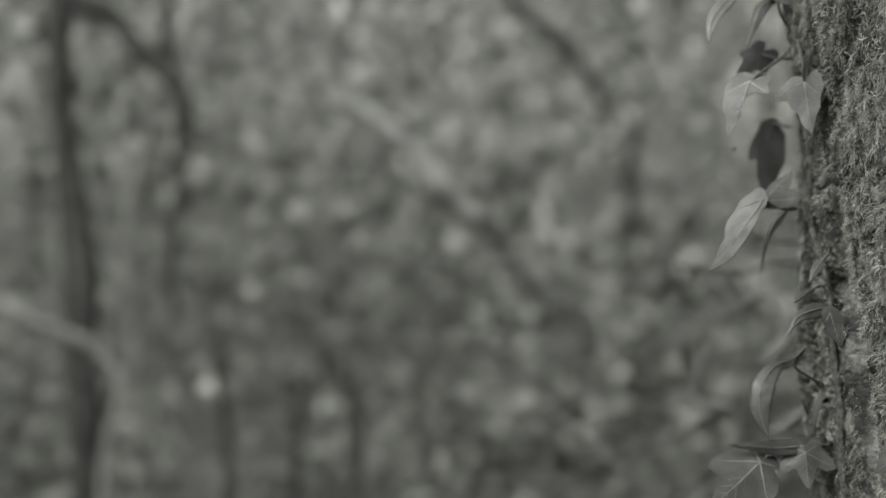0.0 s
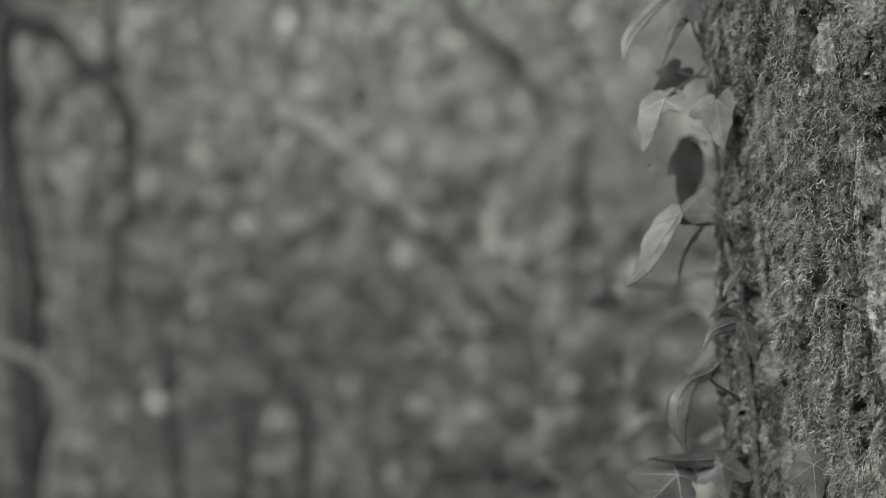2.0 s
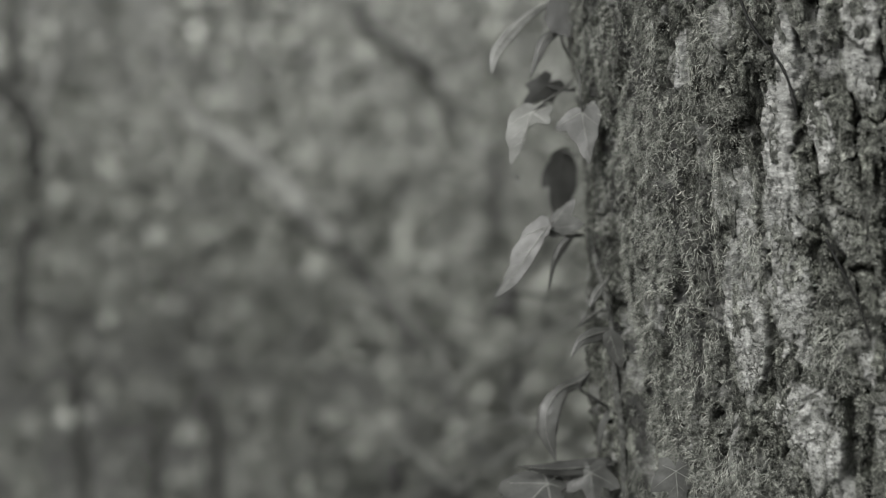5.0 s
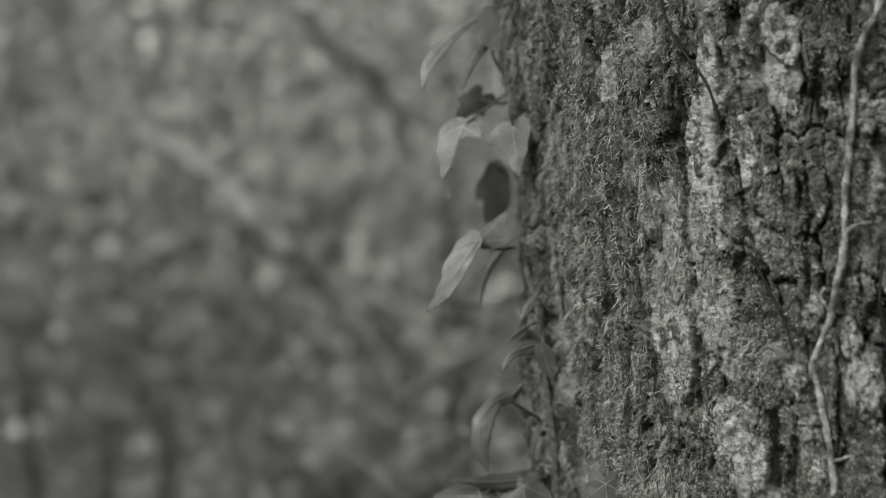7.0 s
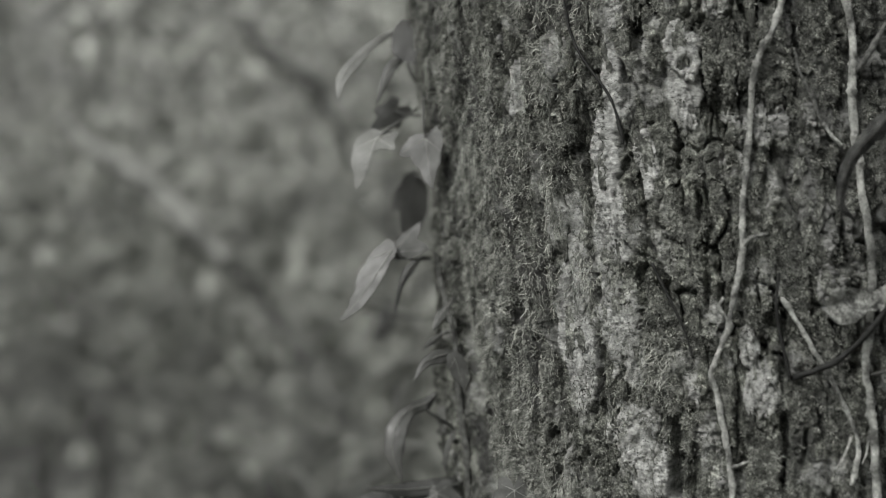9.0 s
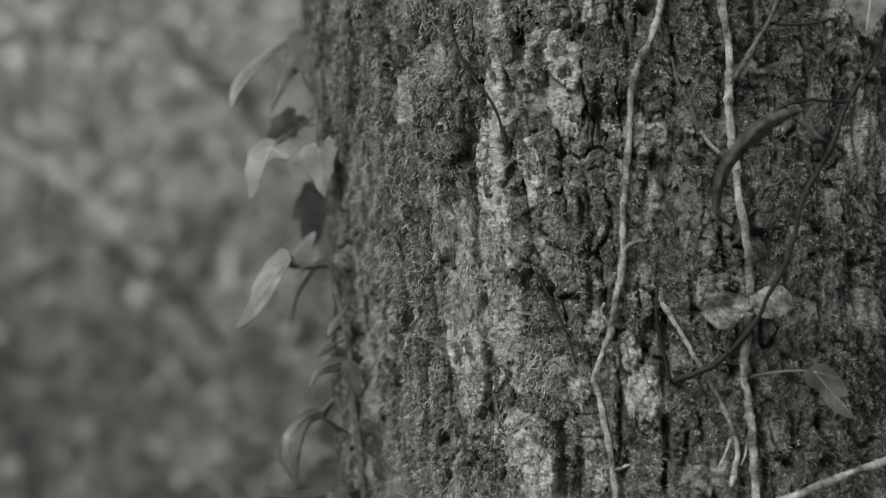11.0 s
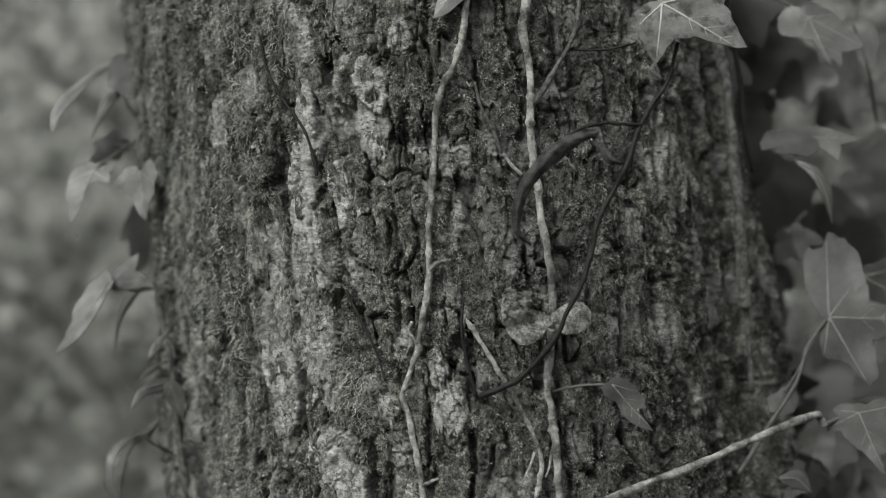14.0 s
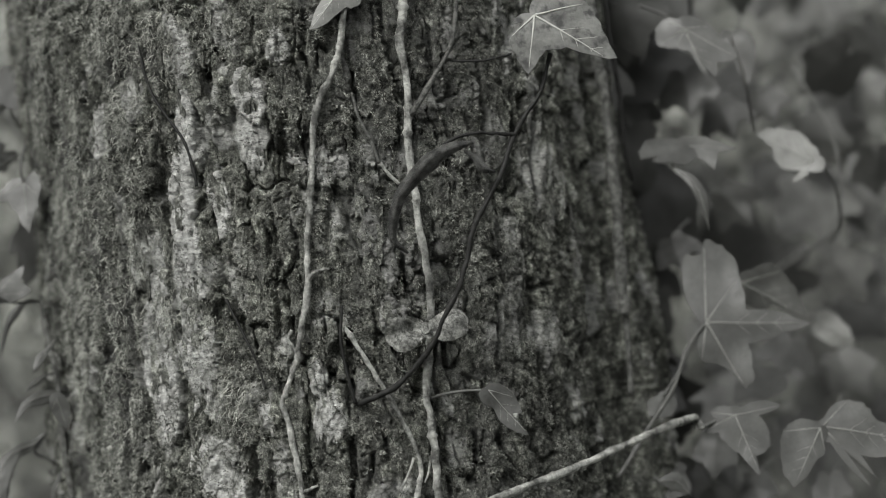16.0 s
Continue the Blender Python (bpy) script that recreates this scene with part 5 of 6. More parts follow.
part('limb', tube('limb', [(-1.461, 2.349, 1.112), (-1.416, 2.361, 1.067), (-1.352, 2.380, 1.022), (-1.289, 2.399, 0.978), (-1.225, 2.416, 0.914), (-1.160, 2.434, 0.843), (-1.096, 2.451, 0.778)], 0.019, BRANCH_BLEACHED, 0.02, 6, 9, 0.1), wood, 'pale slanting branch in the wood')
part('limb', tube('limb', [(-1.216, 2.519, 0.827), (-1.138, 2.543, 0.781), (-1.085, 2.557, 0.728), (-1.018, 2.574, 0.629), (-0.957, 2.588, 0.522)], 0.02, BRANCH_DARK, 0.012, 6, 9, 0.1), wood, 'dark slanting branch in the wood')
branch('branch', BRANCH_DARK, 0.013, [(-1.020, 2.299, 1.328), (-0.971, 2.310, 1.249), (-0.875, 2.338, 1.180), (-0.838, 2.347, 1.122), (-0.801, 2.356, 1.061), (-0.781, 2.358, 0.987)], 'dark bent branch high in the wood', 0.01)
branch('sapling', BRANCH_DARK, 0.03, [(-1.308, 5.190, 1.821), (-1.300, 5.171, 1.452), (-1.280, 5.158, 1.130), (-1.285, 5.138, 0.830), (-1.250, 5.126, 0.438), (-1.215, 5.095, -0.253), (-1.180, 5.044, -1.291)], 'dim sapling trunk in the wood', 0.03)
branch('sapling', BRANCH_DARK, 0.024, [(-3.009, 6.220, 2.083), (-3.002, 6.191, 1.564), (-3.003, 6.163, 1.103), (-2.972, 6.138, 0.527), (-2.963, 6.106, -0.050), (-2.897, 6.036, -1.577)], 'dim sapling trunk in the wood', 0.03)
branch('sapling', BRANCH_DARK, 0.02, [(-3.349, 6.639, 2.159), (-3.324, 6.614, 1.606), (-3.319, 6.586, 1.114), (-3.321, 6.548, 0.499), (-3.263, 6.515, -0.362), (-3.216, 6.447, -1.745)], 'dim sapling trunk in the wood', 0.03)
branch('stump', BRANCH_DARK, 0.019, [(-1.342, 2.244, 0.460), (-1.330, 2.243, 0.384), (-1.319, 2.240, 0.283), (-1.305, 2.224, -0.059)], 'thin dark broken stump in the wood', 0.02)
branch('stump', BRANCH_DARK, 0.016, [(-1.494, 2.293, 0.379), (-1.490, 2.291, 0.314), (-1.484, 2.288, 0.236), (-1.470, 2.273, -0.091)], 'thin dark broken stump in the wood', 0.018)
branch('branch', BRANCH_DARK, 0.016, [(-1.662, 2.242, 0.468), (-1.653, 2.239, 0.363), (-1.636, 2.237, 0.233), (-1.616, 2.220, -0.159)], 'dark upright branch in the wood', 0.016)
branch('branch', BRANCH_DARK, 0.02, [(-1.695, 2.149, 0.847), (-1.717, 2.137, 0.784), (-1.725, 2.128, 0.669), (-1.709, 2.126, 0.555)], 'dark dangling branch in the wood', 0.012)
branch('branch', BRANCH_PALE, 0.009, [(-1.814, 1.697, 1.016), (-1.781, 1.705, 0.978), (-1.753, 1.713, 0.945)], 'short pale twig in the wood', 0.009)
wood = thing('twig', 'bare forked twig reaching out beside the trunk', 'twig', "branches of the wood")
part('side_twig', tube('limb', [(-0.227, 0.420, 0.805), (-0.260, 0.492, 0.784), (-0.311, 0.600, 0.759), (-0.387, 0.783, 0.714), (-0.445, 0.888, 0.672), (-0.531, 0.993, 0.618), (-0.611, 1.070, 0.583), (-0.667, 1.102, 0.550), (-0.729, 1.132, 0.513), (-0.749, 1.127, 0.548)], 0.0027, TWIG, 0.0018, 6, 9, 0.1), wood, 'bare forked twig reaching out beside the trunk')
part('side_twig', tube('limb', [(-0.227, 0.420, 0.805), (-0.207, 0.373, 0.796), (-0.202, 0.342, 0.782), (-0.219, 0.335, 0.760)], 0.0026, TWIG, 0.0022, 6, 9, 0.1), wood, 'bare forked twig beside the trunk')
part('side_twig', tube('limb', [(-0.311, 0.600, 0.759), (-0.323, 0.597, 0.768), (-0.331, 0.594, 0.769)], 0.0016, TWIG, 0.001, 6, 9, 0.1), wood, 'short bare twig beside the trunk')
part('side_twig', tube('limb', [(-0.311, 0.600, 0.759), (-0.300, 0.605, 0.774), (-0.285, 0.589, 0.786)], 0.0014, TWIG, 0.001, 6, 9, 0.1), wood, 'short bare twig beside the trunk')
wood = thing('twig', 'bare crooked twig low beside the trunk', 'twig', "branches of the wood")
part('side_twig', tube('limb', [(-0.192, 0.325, 0.788), (-0.201, 0.321, 0.775), (-0.215, 0.316, 0.760)], 0.0028, TWIG, 0.0022, 6, 9, 0.1), wood, 'pale broken twig by the trunk')
part('side_twig', tube('limb', [(-0.242, 0.409, 0.712), (-0.260, 0.403, 0.713), (-0.276, 0.419, 0.713), (-0.286, 0.437, 0.717), (-0.283, 0.461, 0.741), (-0.278, 0.506, 0.758)], 0.0019, TWIG, 0.0012, 6, 9, 0.1), wood, 'bare crooked twig beside the trunk')
part('side_twig', tube('limb', [(-0.255, 0.405, 0.713), (-0.284, 0.446, 0.689), (-0.323, 0.505, 0.656), (-0.367, 0.573, 0.620), (-0.393, 0.617, 0.620), (-0.420, 0.661, 0.627), (-0.471, 0.750, 0.629), (-0.520, 0.839, 0.631)], 0.0023, TWIG, 0.0014, 6, 9, 0.1), wood, 'bare forked twig beside the trunk')
branch('twig', STEM_GREY, 0.0023, [(-0.314, 0.541, 0.660), (-0.357, 0.578, 0.641), (-0.403, 0.613, 0.613), (-0.451, 0.648, 0.586), (-0.503, 0.683, 0.576), (-0.551, 0.720, 0.570)], 'grey bare twig low by the trunk', 0.0012)
branch('twig', STEM_GREY, 0.0019, [(-0.305, 0.546, 0.698), (-0.343, 0.585, 0.683), (-0.404, 0.668, 0.651), (-0.465, 0.752, 0.626), (-0.538, 0.831, 0.591)], 'grey bare twig low by the trunk', 0.001)
branch('twig', TWIG, 0.0022, [(-0.445, 0.888, 0.675), (-0.468, 0.913, 0.695), (-0.479, 0.943, 0.715), (-0.510, 0.955, 0.740), (-0.563, 0.992, 0.767), (-0.618, 1.027, 0.788), (-0.682, 1.059, 0.789), (-0.749, 1.090, 0.795)], 'thin bare twig arching through the wood', 0.0014)
branch('twig', STEM_DARK, 0.0011, [(-0.223, 0.319, 0.860), (-0.212, 0.322, 0.853), (-0.192, 0.308, 0.852), (-0.178, 0.280, 0.846)], 'fine dark twig beside the trunk', 0.001)
branch('twig', STEM_DARK, 0.0011, [(-0.286, 0.349, 0.830), (-0.256, 0.327, 0.828), (-0.229, 0.315, 0.828), (-0.212, 0.321, 0.836), (-0.181, 0.279, 0.838)], 'fine dark twig beside the trunk', 0.001)
branch('twig', STEM_GREY, 0.0015, [(-0.407, 0.781, 0.781), (-0.355, 0.695, 0.815), (-0.299, 0.555, 0.817), (-0.267, 0.512, 0.796), (-0.242, 0.467, 0.786)], 'fine grey twig beside the trunk', 0.001)
branch('twig', TWIG, 0.0035, [(-0.170, 0.276, 0.739), (-0.185, 0.271, 0.729), (-0.203, 0.275, 0.716)], 'pale knobbly twig stub by the trunk', 0.003)
branch('twig', TWIG, 0.0022, [(-0.277, 0.393, 0.633), (-0.262, 0.399, 0.647), (-0.242, 0.385, 0.665)], 'pale twig stub by the trunk', 0.002)
withered_leaf([(-0.4677, 0.6980, 0.6239), (-0.4712, 0.6960, 0.6107), (-0.4639, 0.6975, 0.5960), (-0.4690, 0.6948, 0.5780)], (0.003, 0.008, 0.007, 0.002), 'dark shrivelled leaf hanging from a twig')
withered_leaf([(-0.3270, 0.5975, 0.8027), (-0.3231, 0.5982, 0.7920), (-0.3237, 0.5973, 0.7801)], (0.002, 0.005, 0.001), 'dark shrivelled leaf hanging from a twig')
withered_leaf([(-0.3348, 0.6964, 0.7332), (-0.3365, 0.6949, 0.7176), (-0.3338, 0.6948, 0.7020)], (0.002, 0.005, 0.001), 'dark shrivelled leaf hanging from a twig')
withered_leaf([(-0.3866, 0.8945, 0.8033), (-0.3887, 0.8920, 0.7738), (-0.4067, 0.8848, 0.7539)], (0.003, 0.012, 0.002), 'dark shrivelled leaf hanging from a twig')

# ---- more leaves of the tangle ----
ivy_leaf((0.2047, -0.0192, 0.8012), (0.2007, -0.0294, 0.7820), (-0.1133, -0.8676, 0.4842), LEAF_SHADE, width=0.95, side=0.9, droop=0.3, cut=1.3, seed=60, veins=0, label='soft-focus ivy leaf in the tangle beside the trunk', stalk=[(0.2122, 0.0009, 0.8061), (0.2236, 0.0310, 0.8069)])
ivy_leaf((0.1759, -0.0396, 0.7878), (0.1720, -0.0497, 0.7696), (-0.2476, -0.8213, 0.5140), LEAF_SHADE, width=0.95, side=0.92, droop=0.3, cut=1.3, seed=61, veins=0, label='soft-focus ivy leaf in the tangle beside the trunk', stalk=[(0.1827, -0.0195, 0.7921), (0.1930, 0.0106, 0.7922)])
ivy_leaf((0.2305, 0.0008, 0.7764), (0.2306, -0.0094, 0.7609), (-0.2150, -0.8181, 0.5334), LEAF_SHADE, width=0.95, side=0.9400000000000001, droop=0.3, cut=1.3, seed=62, veins=0, label='soft-focus ivy leaf in the tangle beside the trunk', stalk=[(0.2386, 0.0209, 0.7810), (0.2510, 0.0510, 0.7810)])
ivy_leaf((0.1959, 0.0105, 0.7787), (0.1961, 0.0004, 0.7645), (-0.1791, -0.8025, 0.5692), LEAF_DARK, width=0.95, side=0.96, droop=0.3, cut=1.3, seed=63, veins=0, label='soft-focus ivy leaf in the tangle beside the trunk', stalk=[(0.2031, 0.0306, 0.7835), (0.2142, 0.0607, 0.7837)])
ivy_leaf((0.2791, 0.0311, 0.7703), (0.2788, 0.0210, 0.7542), (-0.2536, -0.8166, 0.5185), LEAF_SHADE, width=0.95, side=0.98, droop=0.3, cut=1.3, seed=64, veins=0, label='soft-focus ivy leaf in the tangle beside the trunk', stalk=[(0.2884, 0.0512, 0.7752), (0.3024, 0.0813, 0.7754)])
ivy_leaf((0.2875, 0.1318, 0.8487), (0.3153, 0.1220, 0.8408), (-0.3516, -0.9330, -0.0766), LEAF_SOFT, width=0.95, side=1.0, droop=0.3, cut=1.3, seed=65, veins=0, label='soft-focus ivy leaf in the tangle beside the trunk', stalk=[(0.2969, 0.1519, 0.8565), (0.3111, 0.1821, 0.8603)])
ivy_leaf((0.3265, 0.1819, 0.8253), (0.3424, 0.1719, 0.8029), (-0.3244, -0.9274, 0.1862), LEAF_SOFT, width=0.95, side=1.02, droop=0.3, cut=1.3, seed=66, veins=0, label='soft-focus ivy leaf in the tangle beside the trunk', stalk=[(0.3367, 0.2021, 0.8332), (0.3521, 0.2322, 0.8366)])
ivy_leaf((0.3182, 0.1624, 0.8921), (0.3363, 0.1523, 0.8650), (-0.5729, -0.8158, -0.0790), LEAF_SOFT, width=0.95, side=1.04, droop=0.3, cut=1.3, seed=67, veins=0, label='soft-focus ivy leaf in the tangle beside the trunk', stalk=[(0.3282, 0.1825, 0.9011), (0.3434, 0.2127, 0.9064)])
ivy_leaf((0.3068, 0.1827, 0.9432), (0.3209, 0.1725, 0.9006), (-0.1294, -0.9730, 0.1910), LEAF_SOFT, width=0.95, side=1.06, droop=0.3, cut=1.3, seed=68, veins=0, label='soft-focus ivy leaf in the tangle beside the trunk', stalk=[(0.3165, 0.2029, 0.9534), (0.3314, 0.2331, 0.9604)])
ivy_leaf((0.3385, 0.2030, 0.9498), (0.3535, 0.1928, 0.9074), (-0.3150, -0.9420, 0.1157), LEAF_SOFT, width=0.95, side=1.08, droop=0.3, cut=1.3, seed=69, veins=0, label='soft-focus ivy leaf in the tangle beside the trunk', stalk=[(0.3489, 0.2232, 0.9603), (0.3646, 0.2534, 0.9676)])
ivy_leaf((0.2315, 0.0821, 0.9364), (0.2463, 0.0721, 0.9180), (-0.4896, -0.8685, 0.0779), LEAF_SHADE, width=0.95, side=1.1, droop=0.3, cut=1.3, seed=70, veins=0, label='soft-focus ivy leaf in the tangle beside the trunk', stalk=[(0.2396, 0.1022, 0.9456), (0.2521, 0.1324, 0.9519)])
ivy_leaf((0.2660, 0.1329, 1.0028), (0.2725, 0.1228, 0.9854), (-0.4015, -0.8498, 0.3416), LEAF_SHADE, width=0.95, side=1.12, droop=0.3, cut=1.3, seed=71, veins=0, label='soft-focus ivy leaf in the tangle beside the trunk', stalk=[(0.2749, 0.1531, 1.0138), (0.2885, 0.1832, 1.0225)])
ivy_leaf((0.2046, 0.0625, 1.0076), (0.2068, 0.0523, 0.9830), (-0.3842, -0.8648, 0.3233), LEAF_SHADE, width=0.95, side=1.1400000000000001, droop=0.3, cut=1.3, seed=72, veins=0, label='soft-focus ivy leaf in the tangle beside the trunk', stalk=[(0.2121, 0.0826, 1.0182), (0.2236, 0.1128, 1.0269)])
ivy_leaf((0.2329, 0.1026, 0.9936), (0.2394, 0.0924, 0.9715), (-0.3175, -0.8935, 0.3175), LEAF_SHADE, width=0.95, side=1.1600000000000001, droop=0.3, cut=1.3, seed=73, veins=0, label='soft-focus ivy leaf in the tangle beside the trunk', stalk=[(0.2411, 0.1227, 1.0042), (0.2536, 0.1529, 1.0125)])
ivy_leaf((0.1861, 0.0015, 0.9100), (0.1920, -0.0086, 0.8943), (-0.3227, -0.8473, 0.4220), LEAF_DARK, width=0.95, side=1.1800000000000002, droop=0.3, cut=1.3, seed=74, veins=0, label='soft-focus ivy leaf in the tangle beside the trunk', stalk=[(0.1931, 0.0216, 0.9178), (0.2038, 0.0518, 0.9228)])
ivy_leaf((0.3721, 0.2839, 1.0233), (0.3870, 0.2739, 1.0052), (-0.4543, -0.8832, 0.1161), LEAF_SOFT, width=0.95, side=1.2, droop=0.3, cut=1.3, seed=75, veins=0, label='soft-focus ivy leaf in the tangle beside the trunk', stalk=[(0.3831, 0.3041, 1.0359), (0.3998, 0.3343, 1.0456)])
ivy_leaf((0.3693, 0.3845, 1.1031), (0.3729, 0.3743, 1.0693), (-0.3081, -0.9190, 0.2459), LEAF_SOFT, width=0.95, side=1.22, droop=0.3, cut=1.3, seed=76, veins=0, label='soft-focus ivy leaf in the tangle beside the trunk', stalk=[(0.3803, 0.4047, 1.1178), (0.3969, 0.4350, 1.1298)])
ivy_leaf((0.2693, 0.0816, 0.8454), (0.2597, 0.0714, 0.8258), (-0.0524, -0.8746, 0.4819), LEAF_SHADE, width=0.95, side=1.24, droop=0.3, cut=1.3, seed=77, veins=0, label='soft-focus ivy leaf in the tangle beside the trunk', stalk=[(0.2783, 0.1018, 0.8526), (0.2920, 0.1319, 0.8559)])


# ---- the ivy tangle beside the trunk, out of focus ----
def tangle():
    rnd = random.Random(8)
    for k in range(120):
        y = 0.14 + 1.6 * rnd.random() ** 1.3
        far = y + 0.82
        base = Vector((0.064 + far * rnd.uniform(0.15, 0.37), y, 0.91 + far * rnd.uniform(-0.19, 0.2)))
        way = Vector((rnd.uniform(-0.7, 0.7), rnd.uniform(-0.6, 0.3), rnd.uniform(-1.0, 0.1))).normalized()
        size = rnd.uniform(0.028, 0.05)
        n = Vector((rnd.uniform(-0.6, 0.5), -1.0, rnd.uniform(-0.1, 0.9)))
        # darker tones here also stand in for the tangle's shade
        mat = rnd.choice((LEAF_SHADE, LEAF_DARK, LEAF_MID, LEAF_SHADE, LEAF_SOFT))
        ivy_leaf(base, base + way * size, n, mat, 1.0, rnd.uniform(0, 0.6), 0.15, rnd.uniform(0.8, 1.0), 1.0,
                 [base + Vector((0.0, 0.02, 0.02)), Vector((base.x * 0.8 + 0.03, base.y + 0.05, base.z - 0.01))], 0, seed=100 + k, rings=4, turns=40, cut=1.35,
                 label="blurred green ivy leaf in the tangle")
    # added leaves close behind the trunk's edge, their dark colour standing for deep shade
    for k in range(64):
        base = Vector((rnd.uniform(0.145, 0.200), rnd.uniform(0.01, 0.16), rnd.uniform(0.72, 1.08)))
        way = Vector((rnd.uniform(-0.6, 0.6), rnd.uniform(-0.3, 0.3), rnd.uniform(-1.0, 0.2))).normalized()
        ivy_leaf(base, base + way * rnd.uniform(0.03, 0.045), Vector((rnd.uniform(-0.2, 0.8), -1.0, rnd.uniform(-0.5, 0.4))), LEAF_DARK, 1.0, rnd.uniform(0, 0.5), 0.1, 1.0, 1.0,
                 [base + Vector((-0.02, 0.01, 0.0)), Vector((0.13, 0.08, base.z - 0.02))], 0, seed=200 + k, rings=4, turns=40, cut=1.35, label="added ivy leaf coloured dark as shade behind the trunk's edge")
    for k in range(3):
        x, y = 0.42 + 0.12 * k, 0.6 + 0.25 * k
        pts = [(x + rnd.uniform(-0.04, 0.04), y + rnd.uniform(-0.04, 0.04), z) for z in (0.0, 0.4, 0.7, 0.82, 0.94, 1.06, 1.25)]
        thing("vine_stem", "upright ivy stem in the tangle", "vine", "ivy stems", data=tube("vine_stem", pts, 0.0018, STEM_GREY, 0.001, 6))


tangle()


# ---- the wood behind ----
def ground_height(x, y):
    d = np.hypot(x, y)
    bank = 0.9 * step(3.0, 9.0, y) + 4.5 * step(8, 30, d)
    return bank + 0.10 * (fractal(x * 0.8 + 40, y * 0.8 + 40, 201, 4) - 0.5) * step(0.3, 1.5, d)


def ground():
    a = np.sort(np.concatenate([np.linspace(-12, 12, 150), -np.geomspace(12.5, 400, 26), np.geomspace(12.5, 400, 26)]))
    x, y = np.meshgrid(a, a)
    m = Mat("leaf_litter", 0.95, 0.15)
    c = m.ramp(m.noise(5, 5, 0.65), (0.3, 0.06), (0.55, 0.16), (0.75, 0.3))
    c = m.mix(0.8, c, m.ramp(m.noise(45, 5, 0.7), (0.3, 0.5), (0.7, 1.6)), "MULTIPLY")
    m.color(c).bump(m.noise(40, 6, 0.7), 0.8, 0.03)
    thing("ground", "woodland floor covered in dead leaves", "ground", kind="structure", data=grid_mesh("ground", np.stack([x, y, ground_height(x, y)], -1), m.m))


ground()


def scatter_leaves(name, label, centres, size, material, seed, up=0.4):
    """Many small folded leaves, four triangles each."""
    rng = np.random.RandomState(seed)
    n = len(centres)
    axis = rng.normal(0, 1, (n, 3))
    axis /= np.linalg.norm(axis, axis=1, keepdims=True)
    nrm = rng.normal(0, 1, (n, 3)) + np.array([0, -0.4, up])
    side = np.cross(axis, nrm)
    side /= np.linalg.norm(side, axis=1, keepdims=True)
    nrm = np.cross(side, axis)
    ln, wd = size[:, None], size[:, None] * rng.uniform(0.5, 0.8, (n, 1))
    v = [centres - axis * ln * 0.5, centres + side * wd * 0.5 - axis * ln * 0.1 + nrm * ln * 0.12, centres + axis * ln * 0.5, centres - side * wd * 0.5 - axis * ln * 0.1 + nrm * ln * 0.12, centres - axis * ln * 0.1]
    verts = np.stack(v, 1).reshape(-1, 3)
    tri = np.array([[0, 1, 4], [1, 2, 4], [2, 3, 4], [3, 0, 4]])
    faces = (np.arange(n)[:, None, None] * 5 + tri[None]).reshape(-1, 3)
    thing(name, label, "foliage", kind="stuff", data=quads_mesh(name, verts, faces, material, False))


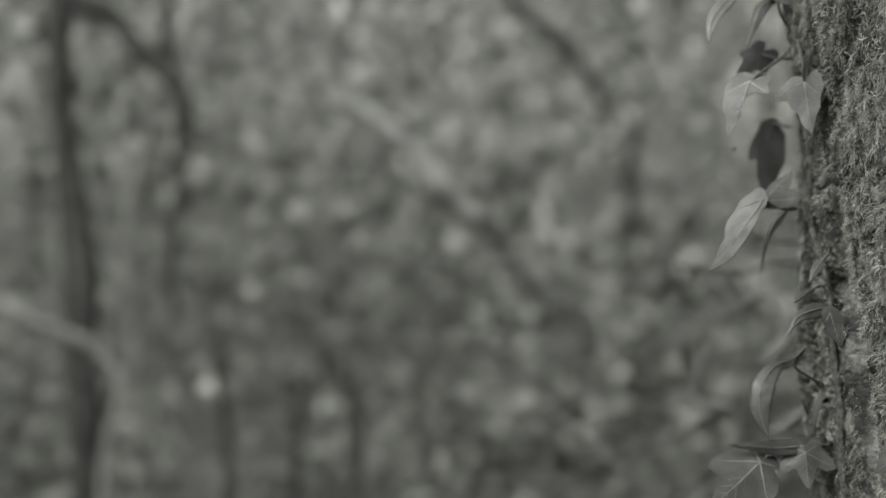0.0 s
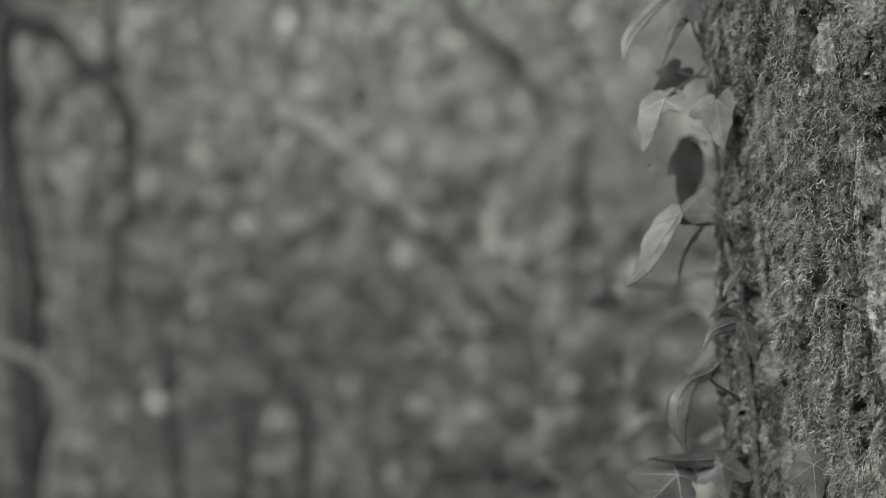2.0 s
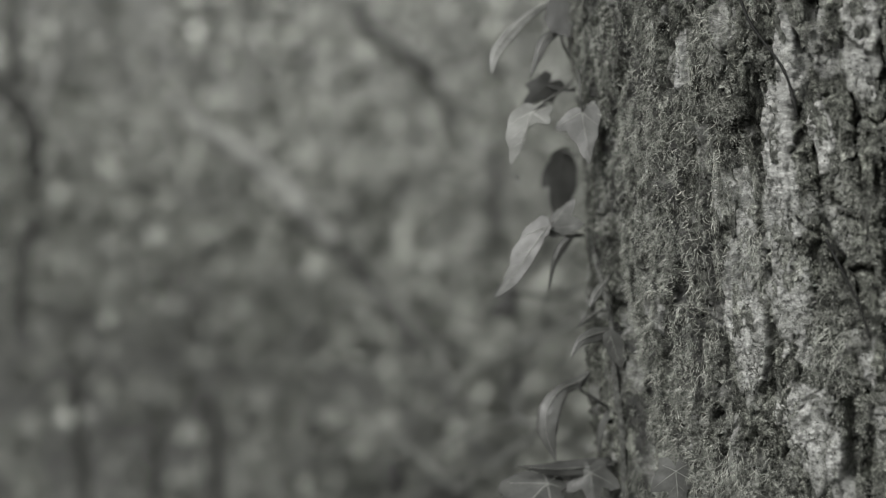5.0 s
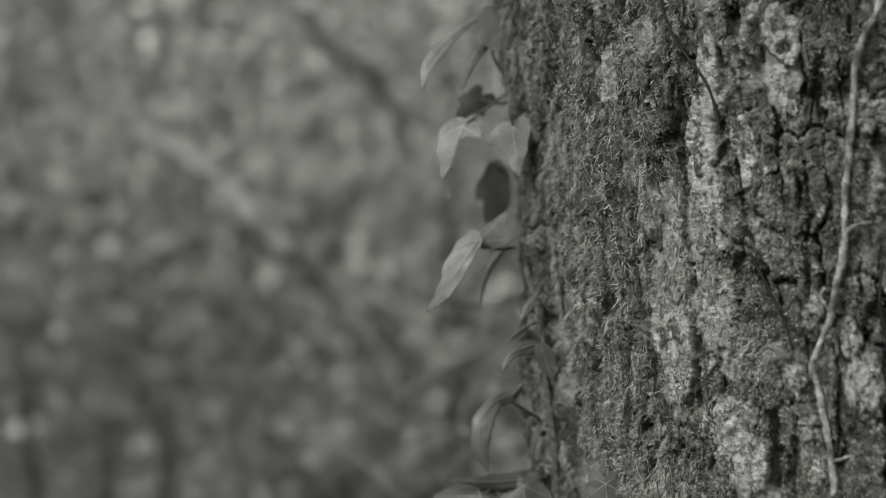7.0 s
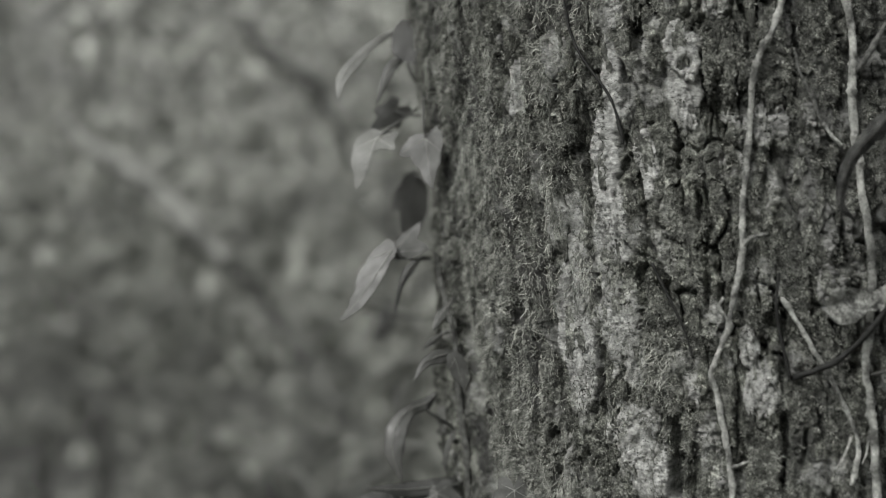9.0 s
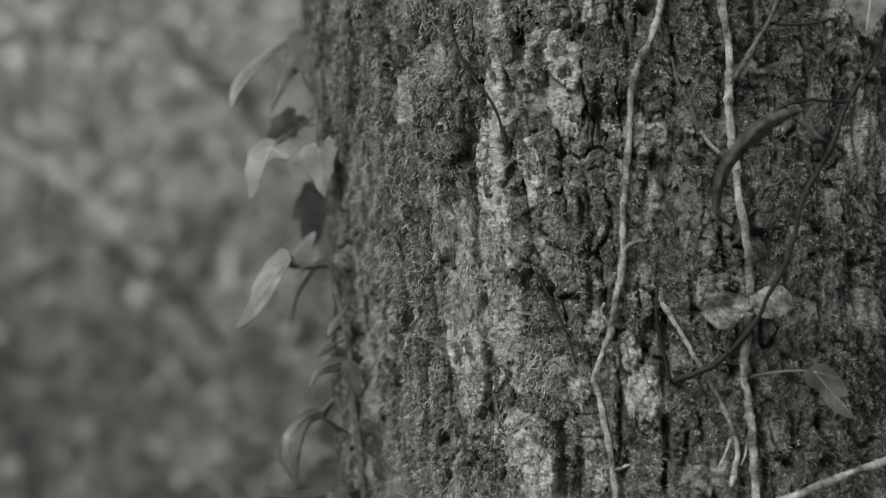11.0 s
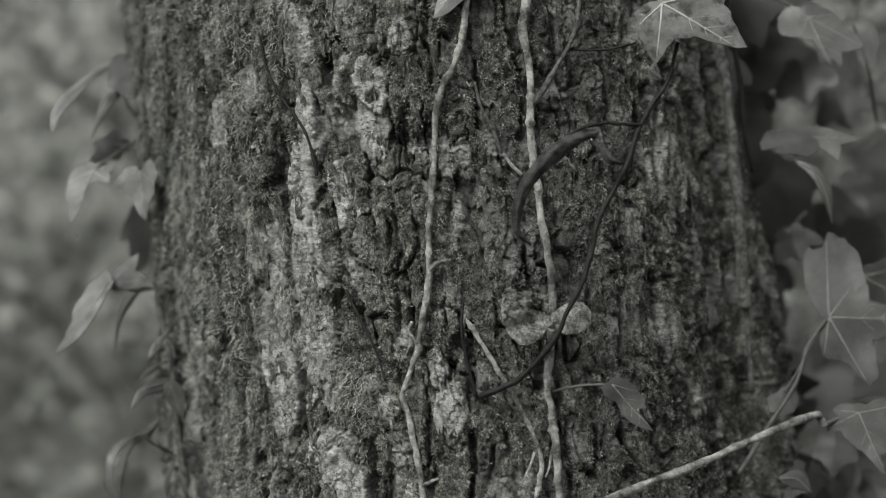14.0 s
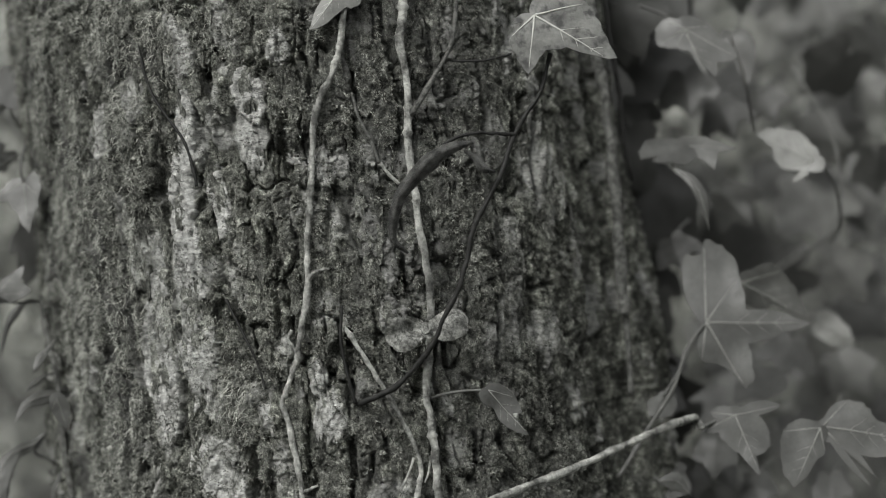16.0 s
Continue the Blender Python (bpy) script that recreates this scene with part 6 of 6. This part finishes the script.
def thicket():
    rng = np.random.RandomState(21)
    under = simple_material("undergrowth_leaf", 0.08, 0.44, 3, 0.6, 0.3, 0.0, per=0.45)
    litter = simple_material("litter_leaf", 0.13, 0.3, 3, 0.7, 0.25, 0.0, per=0.2)
    # paler than the undergrowth: glints of light put into the leaf colour
    bright = simple_material("glint_undergrowth_leaf", 0.32, 0.55, 3, 0.45, 0.5, 0.0, per=0.4)

    def polar(n, near, far, left=-48, right=28):
        a = np.radians(rng.uniform(left, right, n))
        d = near * (far / near) ** rng.rand(n)
        return d * np.sin(a), d * np.cos(a) - 0.8

    n = 52000
    x, y = polar(n, 3.9, 11, -60, 38)
    clump = fractal(x * 1.6 + 9, y * 1.6 + 9, 301, 3)
    z = ground_height(x, y) + rng.rand(n) ** 1.5 * (0.5 + 2.6 * clump)
    keep = rng.rand(n) < step(0.34, 0.62, fractal(x * 1.1 + z * 2.3, z * 1.9 + y * 0.7 + 30, 302, 3) + 0.05)
    p = np.stack([x, y, z], -1)[keep]
    scatter_leaves("undergrowth", "tangled dull leaves of the undergrowth", p, rng.uniform(0.04, 0.10, len(p)), under, 5)
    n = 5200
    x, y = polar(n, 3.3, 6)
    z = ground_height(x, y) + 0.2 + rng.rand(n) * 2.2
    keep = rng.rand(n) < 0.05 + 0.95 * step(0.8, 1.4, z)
    # more of them high up, added to brighten the top of the wood
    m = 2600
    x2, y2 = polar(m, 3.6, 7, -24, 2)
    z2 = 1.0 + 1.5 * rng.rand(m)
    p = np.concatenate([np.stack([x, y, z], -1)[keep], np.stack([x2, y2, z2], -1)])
    scatter_leaves("bright_leaves", "scattered shiny leaves with glints put in as pale colour", p, rng.uniform(0.03, 0.055, len(p)), bright, 6, 1.2)
    # an added ivy bush behind the trunk's right side, shade in its leaf colour
    shaded = simple_material("ivy_leaf_as_shade", 0.03, 0.12, 6, 0.5, 0.4, 0.0, per=0.5)
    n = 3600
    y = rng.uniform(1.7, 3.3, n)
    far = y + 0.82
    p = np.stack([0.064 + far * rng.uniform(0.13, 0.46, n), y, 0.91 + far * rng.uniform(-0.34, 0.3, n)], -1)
    scatter_leaves("ivy_bush", "added ivy leaves coloured dark as shade behind the trunk", p, rng.uniform(0.04, 0.07, n), shaded, 8, 0.8)
    n = 15000
    x, y = polar(n, 0.9, 9, -180, 180)
    p = np.stack([x, y, ground_height(x, y) + 0.02], -1)
    scatter_leaves("leaf_litter", "dead leaves lying on the woodland floor", p, rng.uniform(0.05, 0.09, n), litter, 7, 2.0)


thicket()


def far_woods():
    """A ring of distant trees that closes the view."""
    m = Mat("far_woods", 1.0, 0.0)
    c = m.ramp(m.noise(0.9, 5, 0.65, m.coords((1, 1, 0.45))), (0.3, 0.09), (0.55, 0.2), (0.75, 0.36))
    m.color(c)
    a = np.linspace(0, 2 * math.pi, 97)[:-1]
    rows = [np.stack([r * np.cos(a), r * np.sin(a), np.full(96, z) + (0.8 * np.sin(a * 17) + 0.6 * np.sin(a * 31 + 1)) * (z > 3)], -1) for r, z in ((15, -0.5), (15.2, 3), (15.6, 7))]
    thing("backdrop", "pale grey wall of distant woodland", "woods", kind="structure", data=grid_mesh("backdrop", np.stack(rows), m.m, wrap=True))


far_woods()


# ---- a drop of water on the tip of a leaf ----
def water_drop(place, radius):
    m = Mat("water", 0.02, 0.5)
    m.b.inputs["Transmission Weight"].default_value = 1.0
    m.b.inputs["IOR"].default_value = 1.33
    bm = bmesh.new()
    bmesh.ops.create_uvsphere(bm, u_segments=16, v_segments=10, radius=radius)
    for v in bm.verts:
        if v.co.z > 0:
            v.co.x, v.co.y = v.co.x * (1 - 0.45 * v.co.z / radius), v.co.y * (1 - 0.45 * v.co.z / radius)
            v.co.z *= 1.35
        v.co += Vector(place)
    for f in bm.faces:
        f.smooth = True
    me = bpy.data.meshes.new("water_drop")
    bm.to_mesh(me)
    bm.free()
    me.materials.append(m.m)
    thing("water_drop", "clear water drop hanging from a leaf tip", "water drop", data=me)


water_drop((-0.1917, -0.0604, 0.9152), 0.0013)
